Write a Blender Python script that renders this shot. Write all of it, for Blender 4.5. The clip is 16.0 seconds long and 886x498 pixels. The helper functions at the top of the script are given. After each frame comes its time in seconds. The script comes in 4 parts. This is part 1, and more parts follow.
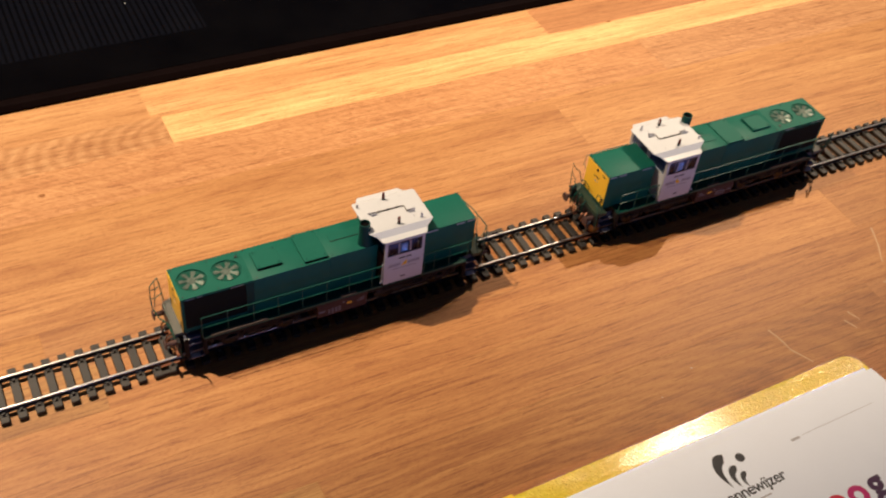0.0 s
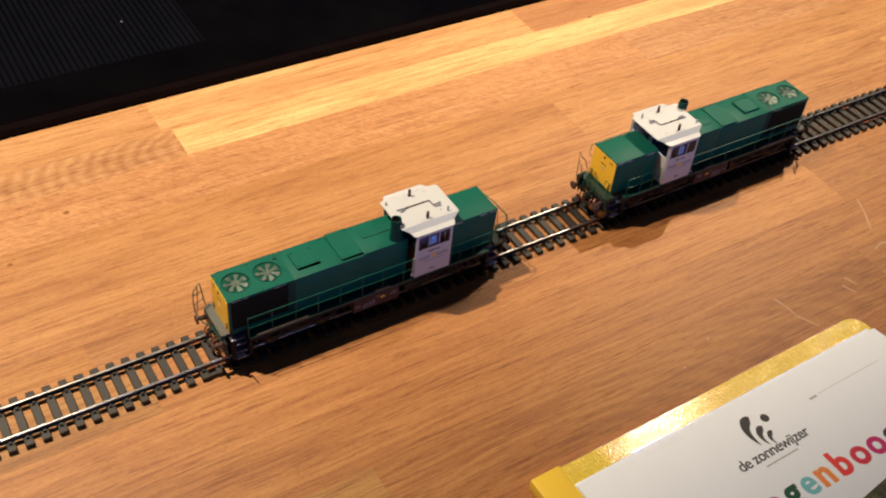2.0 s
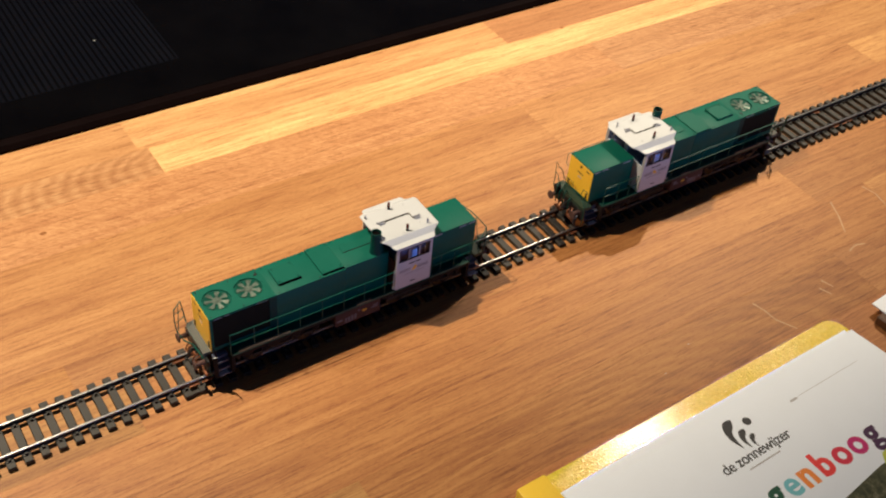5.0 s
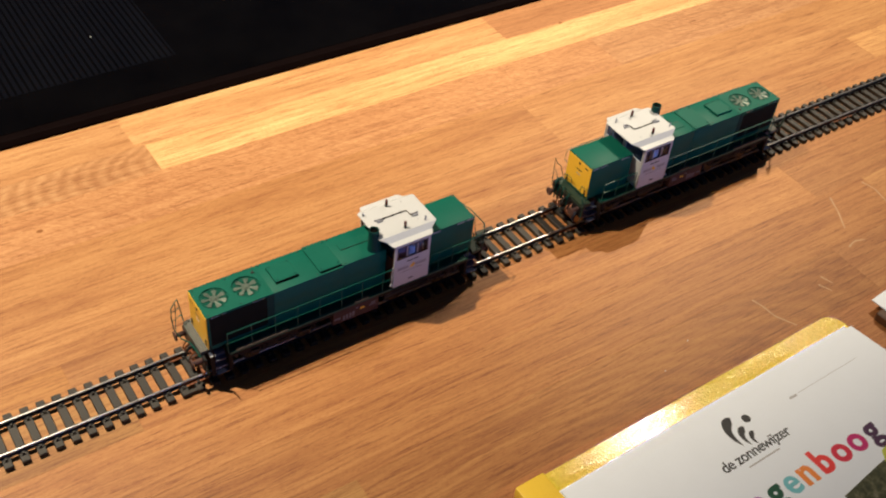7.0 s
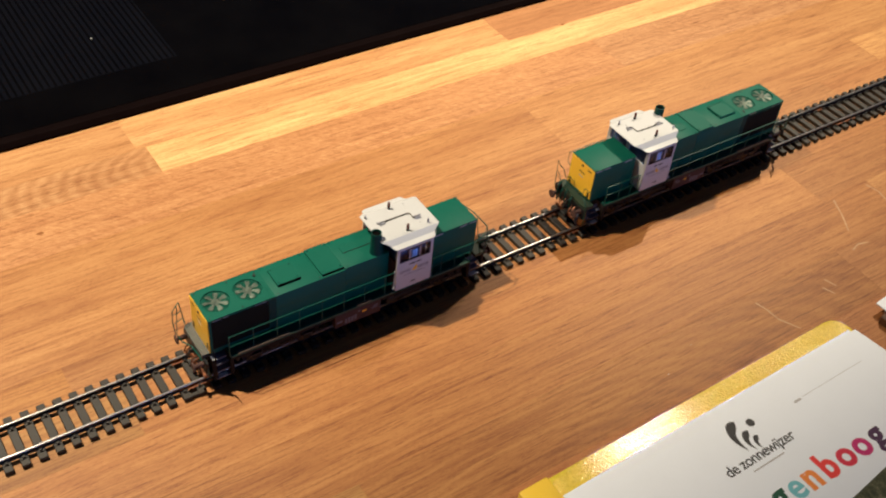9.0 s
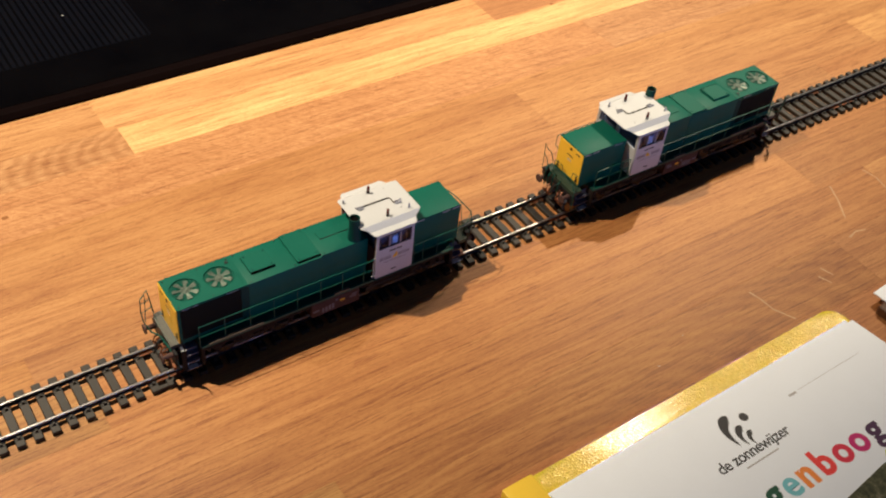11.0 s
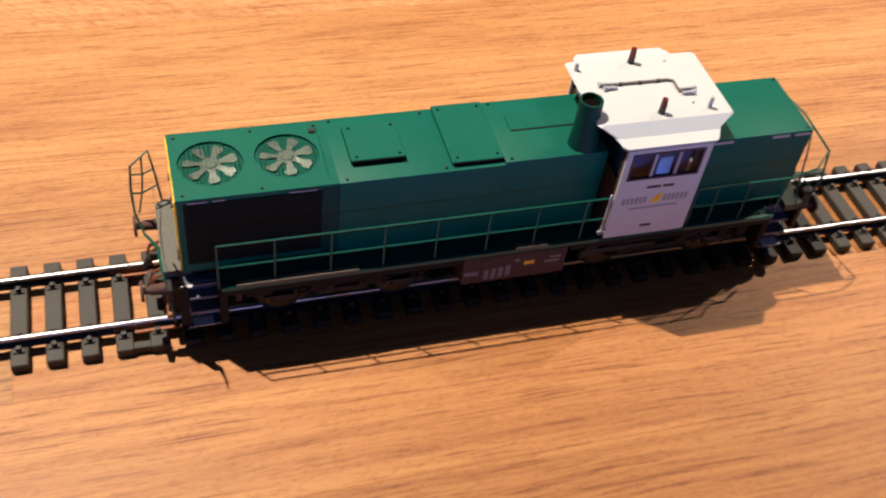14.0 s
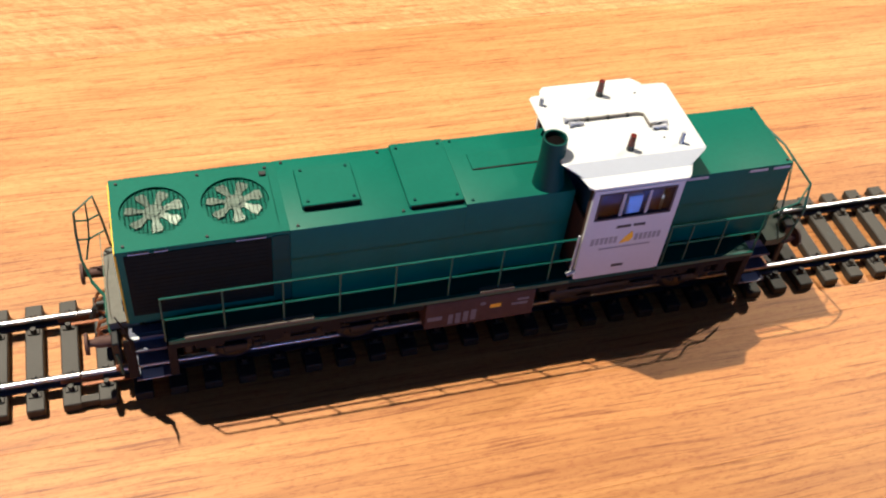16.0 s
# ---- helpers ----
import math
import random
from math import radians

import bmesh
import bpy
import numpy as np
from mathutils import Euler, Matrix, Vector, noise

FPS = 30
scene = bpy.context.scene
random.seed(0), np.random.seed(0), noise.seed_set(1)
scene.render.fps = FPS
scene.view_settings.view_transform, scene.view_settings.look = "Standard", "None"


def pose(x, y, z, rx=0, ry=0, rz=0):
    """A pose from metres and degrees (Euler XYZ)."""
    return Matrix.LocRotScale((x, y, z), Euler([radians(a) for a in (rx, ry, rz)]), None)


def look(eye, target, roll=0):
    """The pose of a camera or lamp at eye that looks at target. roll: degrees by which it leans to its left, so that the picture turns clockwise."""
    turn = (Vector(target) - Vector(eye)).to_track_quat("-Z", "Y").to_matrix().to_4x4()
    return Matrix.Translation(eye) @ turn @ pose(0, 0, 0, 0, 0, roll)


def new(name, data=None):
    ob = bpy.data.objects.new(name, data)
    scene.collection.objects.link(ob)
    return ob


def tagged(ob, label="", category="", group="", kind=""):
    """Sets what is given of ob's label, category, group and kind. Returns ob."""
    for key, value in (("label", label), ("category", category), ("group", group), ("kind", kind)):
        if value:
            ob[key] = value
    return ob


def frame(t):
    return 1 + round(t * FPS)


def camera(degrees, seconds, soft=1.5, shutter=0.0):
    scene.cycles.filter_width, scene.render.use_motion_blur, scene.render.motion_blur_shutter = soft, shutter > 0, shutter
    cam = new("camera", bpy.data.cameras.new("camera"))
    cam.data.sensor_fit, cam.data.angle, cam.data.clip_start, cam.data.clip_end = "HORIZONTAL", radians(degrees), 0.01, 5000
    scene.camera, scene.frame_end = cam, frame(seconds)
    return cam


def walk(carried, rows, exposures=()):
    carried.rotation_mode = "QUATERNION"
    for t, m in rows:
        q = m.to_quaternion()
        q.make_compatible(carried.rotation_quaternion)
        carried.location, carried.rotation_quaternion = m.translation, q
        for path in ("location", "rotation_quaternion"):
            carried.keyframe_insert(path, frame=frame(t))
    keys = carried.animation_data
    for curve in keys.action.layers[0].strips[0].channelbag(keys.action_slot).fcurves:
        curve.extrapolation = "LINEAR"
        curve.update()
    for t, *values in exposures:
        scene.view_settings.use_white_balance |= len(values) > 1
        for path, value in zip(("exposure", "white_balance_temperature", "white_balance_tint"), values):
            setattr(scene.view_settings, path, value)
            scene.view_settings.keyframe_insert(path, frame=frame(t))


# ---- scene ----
# ---- camera ----
cam = camera(45.4, 16.0, soft=2.1, shutter=0.6)
PATH = [
    (0.0, (-0.06554, -0.33573, 0.39633), (0.04612, -0.15153, 0.18752), 6.75),
    (0.5, (-0.07141, -0.33463, 0.39637), (0.04829, -0.15260, 0.19012), 6.91),
    (1.0, (-0.08310, -0.33533, 0.40089), (0.04026, -0.15637, 0.19411), 6.65),
    (1.5, (-0.10035, -0.33547, 0.40301), (0.02493, -0.15792, 0.19617), 6.41),
    (2.0, (-0.11363, -0.33383, 0.40395), (0.01284, -0.15655, 0.19760), 6.32),
    (2.5, (-0.11545, -0.33157, 0.40395), (0.01564, -0.15587, 0.19915), 6.39),
    (3.0, (-0.11357, -0.33147, 0.40803), (0.01912, -0.15671, 0.20345), 6.30),
    (3.5, (-0.11242, -0.33320, 0.40861), (0.02076, -0.15768, 0.20499), 6.13),
    (4.0, (-0.11665, -0.33343, 0.40672), (0.01696, -0.15732, 0.20391), 6.18),
    (6.5, (-0.11530, -0.33321, 0.40383), (0.01797, -0.15851, 0.19958), 6.14),
    (7.0, (-0.11454, -0.33161, 0.40429), (0.01863, -0.15701, 0.19988), 6.11),
    (7.5, (-0.11509, -0.32923, 0.40413), (0.01867, -0.15482, 0.19994), 6.17),
    (8.0, (-0.11462, -0.32798, 0.40403), (0.01858, -0.15331, 0.19972), 6.08),
    (8.5, (-0.11554, -0.32766, 0.40364), (0.01781, -0.15291, 0.19949), 6.12),
    (9.0, (-0.11433, -0.32851, 0.40312), (0.01903, -0.15388, 0.19886), 6.18),
    (11.5, (-0.09675, -0.30822, 0.37684), (0.03745, -0.13778, 0.16962), 6.97),
    (12.0, (-0.09015, -0.28501, 0.35595), (0.03834, -0.10939, 0.14943), 8.29),
    (12.5, (-0.07093, -0.25394, 0.31402), (0.03741, -0.06723, 0.10569), 8.54),
    (13.0, (-0.04369, -0.21606, 0.27090), (0.04691, -0.02702, 0.05630), 9.12),
    (13.5, (-0.02344, -0.19053, 0.23059), (0.05517, -0.00095, 0.01178), 8.33),
    (14.0, (-0.00383, -0.16924, 0.20007), (0.07159, 0.02154, -0.01883), 8.63),
    (14.5, (0.00165, -0.15488, 0.18880), (0.06718, 0.03678, -0.03250), 6.47),
    (15.0, (0.00478, -0.15470, 0.18534), (0.07150, 0.03473, -0.03752), 6.76),
    (15.5, (0.01085, -0.15378, 0.19212), (0.08214, 0.03673, -0.02839), 7.27),
    (16.0, (0.01100, -0.15837, 0.19923), (0.08332, 0.03380, -0.01949), 7.25),
]
EXPOSURE = [(0.0, -0.1, 5200, 3), (2.0, -0.09, 5040, -1), (3.5, -0.08, 4910, -4), (9.0, -0.08, 4910, -4), (11.5, -0.08, 5010, -3), (12.5, -0.12, 5110, 6),
            (13.2, -0.02, 5080, 5), (14.0, 0.26, 4750, 2), (14.5, 0.47, 4650, -1), (15.0, 0.56, 4570, -2), (16.0, 0.62, 4600, -5)]
walk(cam, [(t, look(eye, aim, roll)) for t, eye, aim, roll in PATH], EXPOSURE)

# ---- world and lights ----
world = bpy.data.worlds.new("evening_room")
scene.world = world
world.use_nodes = True
wn = world.node_tree.nodes
wn["Background"].inputs["Color"].default_value = (0.55, 0.65, 1.0, 1)
wn["Background"].inputs["Strength"].default_value = 0.006


def spot(name, eye, target, watts, colour, size, blend, radius):
    lamp = bpy.data.lights.new(name, "SPOT")
    lamp.energy, lamp.color = watts, colour
    lamp.spot_size, lamp.spot_blend, lamp.shadow_soft_size = radians(size), blend, radius
    ob = new(name, lamp)
    ob.matrix_world = look(eye, target)
    return ob


HALOGEN = (1.0, 0.67, 0.39)
LAMP_A = (-0.2, 0.215, 0.8)
LAMP_B = (0.7, 0.245, 0.8)
spot("halogen_spot", LAMP_A, (-0.046, 0.28, 0), 80.5, HALOGEN, 85.8, 1.0, 0.0065)
spot("halogen_spot", LAMP_B, (0.494, 0.189, 0), 69, HALOGEN, 63.3, 1.0, 0.0065)

window_light = bpy.data.lights.new("window_daylight", "AREA")
window_light.shape, window_light.size, window_light.size_y = "RECTANGLE", 1.5, 0.54
window_light.energy, window_light.color = 31, (0.44, 0.53, 1.0)
new("window_daylight", window_light).matrix_world = look((0.4, -2.18, -0.21), (0.3, 0, 0.03))


# ---- materials ----
def material(name):
    m = bpy.data.materials.new(name)
    m.use_nodes = True
    return m, m.node_tree.nodes, m.node_tree.links, m.node_tree.nodes["Principled BSDF"]


def ramp(nodes, stops):
    r = nodes.new("ShaderNodeValToRGB")
    while len(r.color_ramp.elements) < len(stops):
        r.color_ramp.elements.new(0.5)
    for e, (p, c) in zip(r.color_ramp.elements, stops):
        e.position, e.color = p, (*c, 1)
    return r


def coords(nodes, links, scale, space="Object"):
    tc = nodes.new("ShaderNodeTexCoord")
    mp = nodes.new("ShaderNodeMapping")
    mp.inputs["Scale"].default_value = scale
    links.new(tc.outputs[space], mp.inputs["Vector"])
    return mp


def noise_tex(nodes, links, vector, scale, detail=4.0, rough=0.6, distort=0.0):
    n = nodes.new("ShaderNodeTexNoise")
    n.inputs["Scale"].default_value = scale
    n.inputs["Detail"].default_value = detail
    n.inputs["Roughness"].default_value = rough
    n.inputs["Distortion"].default_value = distort
    links.new(vector, n.inputs["Vector"])
    return n


def plain(name, colour, rough=0.5, metal=0.0, vary=0.18, grain=900.0, bump=0.15, spec=0.5, coat=0.0):
    """Painted plastic or metal: two scales of tone, uneven gloss and a fine relief."""
    m, nodes, links, bsdf = material(name)
    mp = coords(nodes, links, (1, 1, 1))
    big = noise_tex(nodes, links, mp.outputs[0], 60, 3)
    fine = noise_tex(nodes, links, mp.outputs[0], grain, 4)
    add = nodes.new("ShaderNodeMath")
    add.operation = "ADD"
    links.new(big.outputs["Fac"], add.inputs[0])
    links.new(fine.outputs["Fac"], add.inputs[1])
    half = nodes.new("ShaderNodeMath")
    half.operation = "MULTIPLY"
    half.inputs[1].default_value = 0.5
    links.new(add.outputs[0], half.inputs[0])
    r = ramp(nodes, [(0.3, [c * (1 - vary) for c in colour]), (0.7, [min(1, c * (1 + vary)) for c in colour])])
    links.new(half.outputs[0], r.inputs[0])
    links.new(r.outputs[0], bsdf.inputs["Base Color"])
    rr = nodes.new("ShaderNodeMapRange")
    rr.inputs["To Min"].default_value, rr.inputs["To Max"].default_value = max(0.02, rough - 0.1), min(1, rough + 0.1)
    links.new(big.outputs["Fac"], rr.inputs["Value"])
    links.new(rr.outputs[0], bsdf.inputs["Roughness"])
    bsdf.inputs["Metallic"].default_value = metal
    bsdf.inputs["Specular IOR Level"].default_value = spec
    bsdf.inputs["Coat Weight"].default_value = coat
    if bump:
        b = nodes.new("ShaderNodeBump")
        b.inputs["Strength"].default_value, b.inputs["Distance"].default_value = bump, 0.0002
        links.new(fine.outputs["Fac"], b.inputs["Height"])
        links.new(b.outputs[0], bsdf.inputs["Normal"])
    return m


def oak(name, figure=None, flecks=0.07, slant=0.0):
    """Oiled oak: each stave has its own tone and stretch of grain; figure: with the arched growth rings of a flat-sawn board."""
    m, nodes, links, bsdf = material(name)
    info = nodes.new("ShaderNodeObjectInfo")
    tc = nodes.new("ShaderNodeTexCoord")
    shift = nodes.new("ShaderNodeVectorMath")
    shift.operation = "MULTIPLY_ADD"
    links.new(info.outputs["Random"], shift.inputs[0])
    shift.inputs[1].default_value = (7.3, 3.1, 5.7)
    links.new(tc.outputs["Object"], shift.inputs[2])

    def stretched(sx, sy, source=None):
        mp = nodes.new("ShaderNodeMapping")
        mp.inputs["Scale"].default_value = (sx, sy, sy)
        links.new(source or shift.outputs[0], mp.inputs["Vector"])
        return mp.outputs[0]

    def mix(a, b, fac):
        x = nodes.new("ShaderNodeMix")
        x.data_type = "FLOAT"
        x.inputs[0].default_value = fac
        links.new(a, x.inputs[2])
        links.new(b, x.inputs[3])
        return x.outputs[0]

    def over(colour, tint, fac):
        x = nodes.new("ShaderNodeMix")
        x.data_type, x.blend_type = "RGBA", "MULTIPLY"
        x.inputs[0].default_value = fac
        links.new(colour, x.inputs[6])
        links.new(tint, x.inputs[7])
        return x.outputs[2]

    bend = noise_tex(nodes, links, stretched(9, 20), 1.0, 3, 0.55)
    bent = nodes.new("ShaderNodeVectorMath")
    bent.operation = "MULTIPLY_ADD"
    links.new(bend.outputs["Color"], bent.inputs[0])
    bent.inputs[1].default_value = (0.0, 0.006, 0.0)
    links.new(shift.outputs[0], bent.inputs[2])
    way = bent.outputs[0]
    broad = noise_tex(nodes, links, stretched(7, 70, way), 1.0, 3, 0.5)
    streak = noise_tex(nodes, links, stretched(11, 620, way), 1.0, 5, 0.65)
    pore = noise_tex(nodes, links, stretched(52, 1350, way), 1.0, 3, 0.65)
    dash = noise_tex(nodes, links, stretched(22, 1100, way), 1.0, 2, 0.5)
    turned = nodes.new("ShaderNodeMapping")
    turned.inputs["Rotation"].default_value = (0, 0, slant)
    links.new(way, turned.inputs["Vector"])
    fleck = noise_tex(nodes, links, stretched(170, 560, turned.outputs[0]), 1.0, 2, 0.5, 0.8)
    grain = mix(mix(broad.outputs["Fac"], streak.outputs["Fac"], 0.5), fleck.outputs["Fac"], flecks)
    if figure:
        mp = nodes.new("ShaderNodeMapping")
        mp.inputs["Location"].default_value, mp.inputs["Scale"].default_value, strength = figure
        links.new(tc.outputs["Object"], mp.inputs["Vector"])
        rings = nodes.new("ShaderNodeTexWave")
        rings.wave_type, rings.rings_direction = "RINGS", "Z"
        rings.inputs["Scale"].default_value = 1.0
        rings.inputs["Distortion"].default_value = 3.0
        rings.inputs["Detail"].default_value = 3.0
        rings.inputs["Detail Scale"].default_value = 1.6
        links.new(mp.outputs[0], rings.inputs["Vector"])
        grain = mix(grain, rings.outputs["Fac"], strength)
    r = ramp(nodes, [(0.33, (0.27, 0.128, 0.042)), (0.5, (0.356, 0.187, 0.068)), (0.67, (0.44, 0.256, 0.102))])
    links.new(grain, r.inputs[0])
    # growth lines, dark dashes and fine pores
    ring = noise_tex(nodes, links, stretched(3.2, 95, way), 1.0, 2, 0.4)
    lines = ramp(nodes, [(0.40, (1, 1, 1)), (0.425, (0.66, 0.52, 0.43)), (0.45, (1, 1, 1)), (0.535, (1, 1, 1)), (0.56, (0.7, 0.57, 0.48)), (0.6, (1, 1, 1))])
    links.new(ring.outputs["Fac"], lines.inputs[0])
    dashes = ramp(nodes, [(0.27, (0.54, 0.37, 0.27)), (0.36, (1, 1, 1))])
    links.new(dash.outputs["Fac"], dashes.inputs[0])
    pores = ramp(nodes, [(0.3, (0.48, 0.34, 0.25)), (0.47, (1, 1, 1))])
    links.new(pore.outputs["Fac"], pores.inputs[0])
    speck = noise_tex(nodes, links, stretched(520, 1700, way), 1.0, 3, 0.7)
    specks = ramp(nodes, [(0.34, (0.74, 0.62, 0.54)), (0.5, (1, 1, 1)), (0.66, (1.0, 1.0, 1.0))])
    links.new(speck.outputs["Fac"], specks.inputs[0])
    wood = over(over(over(over(r.outputs[0], specks.outputs[0], 0.8), lines.outputs[0], 0.5), dashes.outputs[0], 0.45), pores.outputs[0], 0.95)
    links.new(over(wood, info.outputs["Color"], 1.0), bsdf.inputs["Base Color"])
    rr = nodes.new("ShaderNodeMapRange")
    rr.inputs["To Min"].default_value, rr.inputs["To Max"].default_value = 0.44, 0.62
    links.new(grain, rr.inputs["Value"])
    links.new(rr.outputs[0], bsdf.inputs["Roughness"])
    bsdf.inputs["Specular IOR Level"].default_value = 0.35
    b = nodes.new("ShaderNodeBump")
    b.inputs["Strength"].default_value, b.inputs["Distance"].default_value = 0.3, 0.00012
    links.new(pore.outputs["Fac"], b.inputs["Height"])
    links.new(b.outputs[0], bsdf.inputs["Normal"])
    return m


def glossy_board():
    """Embossed glossy yellow cover whose dimples break up the lamp's reflection."""
    m, nodes, links, bsdf = material("embossed_yellow_cover")
    mp = coords(nodes, links, (1, 1, 1))
    cell = nodes.new("ShaderNodeTexVoronoi")
    cell.inputs["Scale"].default_value = 950
    links.new(mp.outputs[0], cell.inputs["Vector"])
    dimple = nodes.new("ShaderNodeMath")
    dimple.operation = "POWER"
    links.new(cell.outputs["Distance"], dimple.inputs[0])
    dimple.inputs[1].default_value = 2.0
    n = noise_tex(nodes, links, mp.outputs[0], 500, 3)
    r = ramp(nodes, [(0.3, (0.6, 0.46, 0.012)), (0.7, (0.76, 0.6, 0.03))])
    links.new(n.outputs["Fac"], r.inputs[0])
    links.new(r.outputs[0], bsdf.inputs["Base Color"])
    bsdf.inputs["Roughness"].default_value = 0.1
    bsdf.inputs["Specular IOR Level"].default_value = 1.0
    for depth, socket in ((0.00024, "Normal"), (0.000032, "Coat Normal")):
        b = nodes.new("ShaderNodeBump")
        b.inputs["Strength"].default_value, b.inputs["Distance"].default_value = 1.0, depth
        links.new(dimple.outputs[0], b.inputs["Height"])
        links.new(b.outputs[0], bsdf.inputs[socket])
    bsdf.inputs["Coat Weight"].default_value = 0.45
    bsdf.inputs["Coat Roughness"].default_value = 0.07
    return m


def glass_top():
    m, nodes, links, bsdf = material("black_ceramic_glass")
    mp = coords(nodes, links, (1, 1, 1))
    n = noise_tex(nodes, links, mp.outputs[0], 25, 4)
    r = ramp(nodes, [(0.3, (0.0008, 0.0007, 0.0007)), (0.8, (0.002, 0.0018, 0.0018))])
    links.new(n.outputs["Fac"], r.inputs[0])
    links.new(r.outputs[0], bsdf.inputs["Base Color"])
    bsdf.inputs["Roughness"].default_value = 0.05
    bsdf.inputs["Specular IOR Level"].default_value = 0.07
    return m


def photo_print():
    """A printed woodland photo: mottled dark greens, browns and pale patches."""
    m, nodes, links, bsdf = material("woodland_photo_print")
    mp = coords(nodes, links, (1, 1, 1))
    n = noise_tex(nodes, links, mp.outputs[0], 260, 8, 0.75, 0.5)
    r = ramp(nodes, [(0.32, (0.008, 0.008, 0.006)), (0.48, (0.05, 0.055, 0.02)), (0.6, (0.13, 0.12, 0.06)), (0.72, (0.42, 0.4, 0.33))])
    links.new(n.outputs["Fac"], r.inputs[0])
    links.new(r.outputs[0], bsdf.inputs["Base Color"])
    bsdf.inputs["Roughness"].default_value = 0.35
    return m


def clear_pane():
    m, nodes, links, bsdf = material("tinted_window_glass")
    bsdf.inputs["Base Color"].default_value = (0.6, 0.7, 0.88, 1)
    bsdf.inputs["Transmission Weight"].default_value = 1.0
    bsdf.inputs["Roughness"].default_value = 0.04
    bsdf.inputs["IOR"].default_value = 1.22
    return m


OAK = oak("oiled_oak")
OAK_FIGURED = oak("flat_sawn_oak", ((-9.3, 0.42, 0), (34, 78, 0), 0.15))
OAK_ARCHED = oak("arched_oak", ((1.4, 1.4, 0), (16, 70, 0), 0.1))
OAK_FLECKED = oak("flecked_oak", None, 0.52, 0.6)
GREEN = plain("green_paint", (0.013, 0.088, 0.0615), 0.5, vary=0.1, spec=0.15)
DEEP_GREEN = plain("dark_green_paint", (0.003, 0.038, 0.031), 0.6, vary=0.15, spec=0.2)
RAIL_GREEN = plain("handrail_green", (0.006, 0.06, 0.044), 0.45)
WHITE = plain("white_paint", (0.47, 0.478, 0.498), 0.42, vary=0.03)
YELLOW = plain("yellow_paint", (0.75, 0.46, 0.008), 0.4, vary=0.06)
GRILLE = plain("black_grille", (0.007, 0.0085, 0.0065), 0.75, spec=0.12)
CHASSIS = plain("chassis_black", (0.008, 0.008, 0.010), 0.45, vary=0.3, spec=0.25)
BROWN = plain("weathered_and_shade_brown", (0.065, 0.036, 0.031), 0.7, vary=0.25, spec=0.2)
GREY = plain("platform_grey", (0.1, 0.1, 0.092), 0.65, spec=0.2)
SILL = plain("sooty_brown", (0.014, 0.0105, 0.0095), 0.7, vary=0.3, spec=0.12)
SILVER = plain("fan_metal", (0.16, 0.2, 0.165), 0.38, 0.3, vary=0.4, grain=500, bump=1.0)
GUARD = plain("guard_wire", (0.11, 0.17, 0.14), 0.45, 0.2)
STEEL = plain("nickel_silver", (0.42, 0.41, 0.42), 0.33, 1.0, vary=0.12)
RAIL_SIDE = plain("blackened_rail", (0.02, 0.022, 0.036), 0.38, 0.3, vary=0.2)
WHEEL_RIM = plain("dull_brass_wheel", (0.12, 0.08, 0.034), 0.45, 0.6)
BRASS = plain("brass_wheel", (0.42, 0.26, 0.07), 0.35, 0.6)
RUST = plain("copper_brown", (0.20, 0.075, 0.03), 0.45, 0.4)
SLEEPER = plain("grey_brown_plastic", (0.0172, 0.0136, 0.0107), 0.6, vary=0.2)
BEACON = plain("red_brown_lens", (0.085, 0.014, 0.01), 0.2, vary=0.1)
STEP_GREY = plain("bare_step_metal", (0.1, 0.105, 0.15), 0.35, 0.3)
# near-black that stands in for shade inside openings
OPENING_SHADE = plain("opening_shade_black", (0.0025, 0.002, 0.002), 0.9, spec=0.05)
INTERIOR = plain("blue_lit_interior", (0.05, 0.07, 0.13), 0.5)
NAVY = plain("navy_rubber", (0.012, 0.014, 0.032), 0.5)
LIT_STRIP = plain("lit_walkway_beige", (0.09, 0.075, 0.058), 0.6)
OLIVE = plain("olive_platform", (0.016, 0.034, 0.02), 0.6, vary=0.25)
PIPE_GREY = plain("grey_brown_pipe", (0.13, 0.115, 0.1), 0.5)
BLACK = plain("black_plastic", (0.012, 0.012, 0.012), 0.5)
PALE = plain("pale_grey_plastic", (0.34, 0.34, 0.38), 0.5)
STENCIL = plain("faded_stencil_paint", (0.14, 0.13, 0.15), 0.7)
LETTER_GREY = plain("grey_lettering", (0.42, 0.40, 0.41), 0.6)
CAB_GREY = plain("mid_grey_lettering", (0.27, 0.26, 0.27), 0.6)
LETTER_DARK = plain("dark_lettering", (0.03, 0.028, 0.03), 0.6)
LOGO_YELLOW = plain("yellow_lettering", (0.75, 0.42, 0.01), 0.5)
PAPER = plain("white_paper", (0.81, 0.845, 0.925), 0.75, vary=0.02, bump=0.05)
PAPER_GREY = plain("grey_paper", (0.38, 0.40, 0.40), 0.7)
PAPER_RED = plain("dark_red_card", (0.22, 0.03, 0.05), 0.6)
KNOT = plain("dark_knot", (0.2, 0.085, 0.028), 0.6, vary=0.4, spec=0.1)
SCUFF = plain("pale_scuffed_oak", (0.37, 0.225, 0.105), 0.6, vary=0.3)
COVER = glossy_board()
COVER_SPINE = plain("yellow_spine_vinyl", (0.74, 0.50, 0.02), 0.4, vary=0.05)
GLASS_TOP = glass_top()
FRAME_BLACK = plain("black_hob_frame", (0.003, 0.0015, 0.0015), 0.5, 0.0, spec=0.03)
ZONE_DOTS = plain("dotted_zone_print", (0.0025, 0.0025, 0.003), 0.1, spec=0.3, vary=0.5)
DEEP_BLUE = plain("pale_blue_seat_plastic", (0.36, 0.42, 0.52), 0.4)
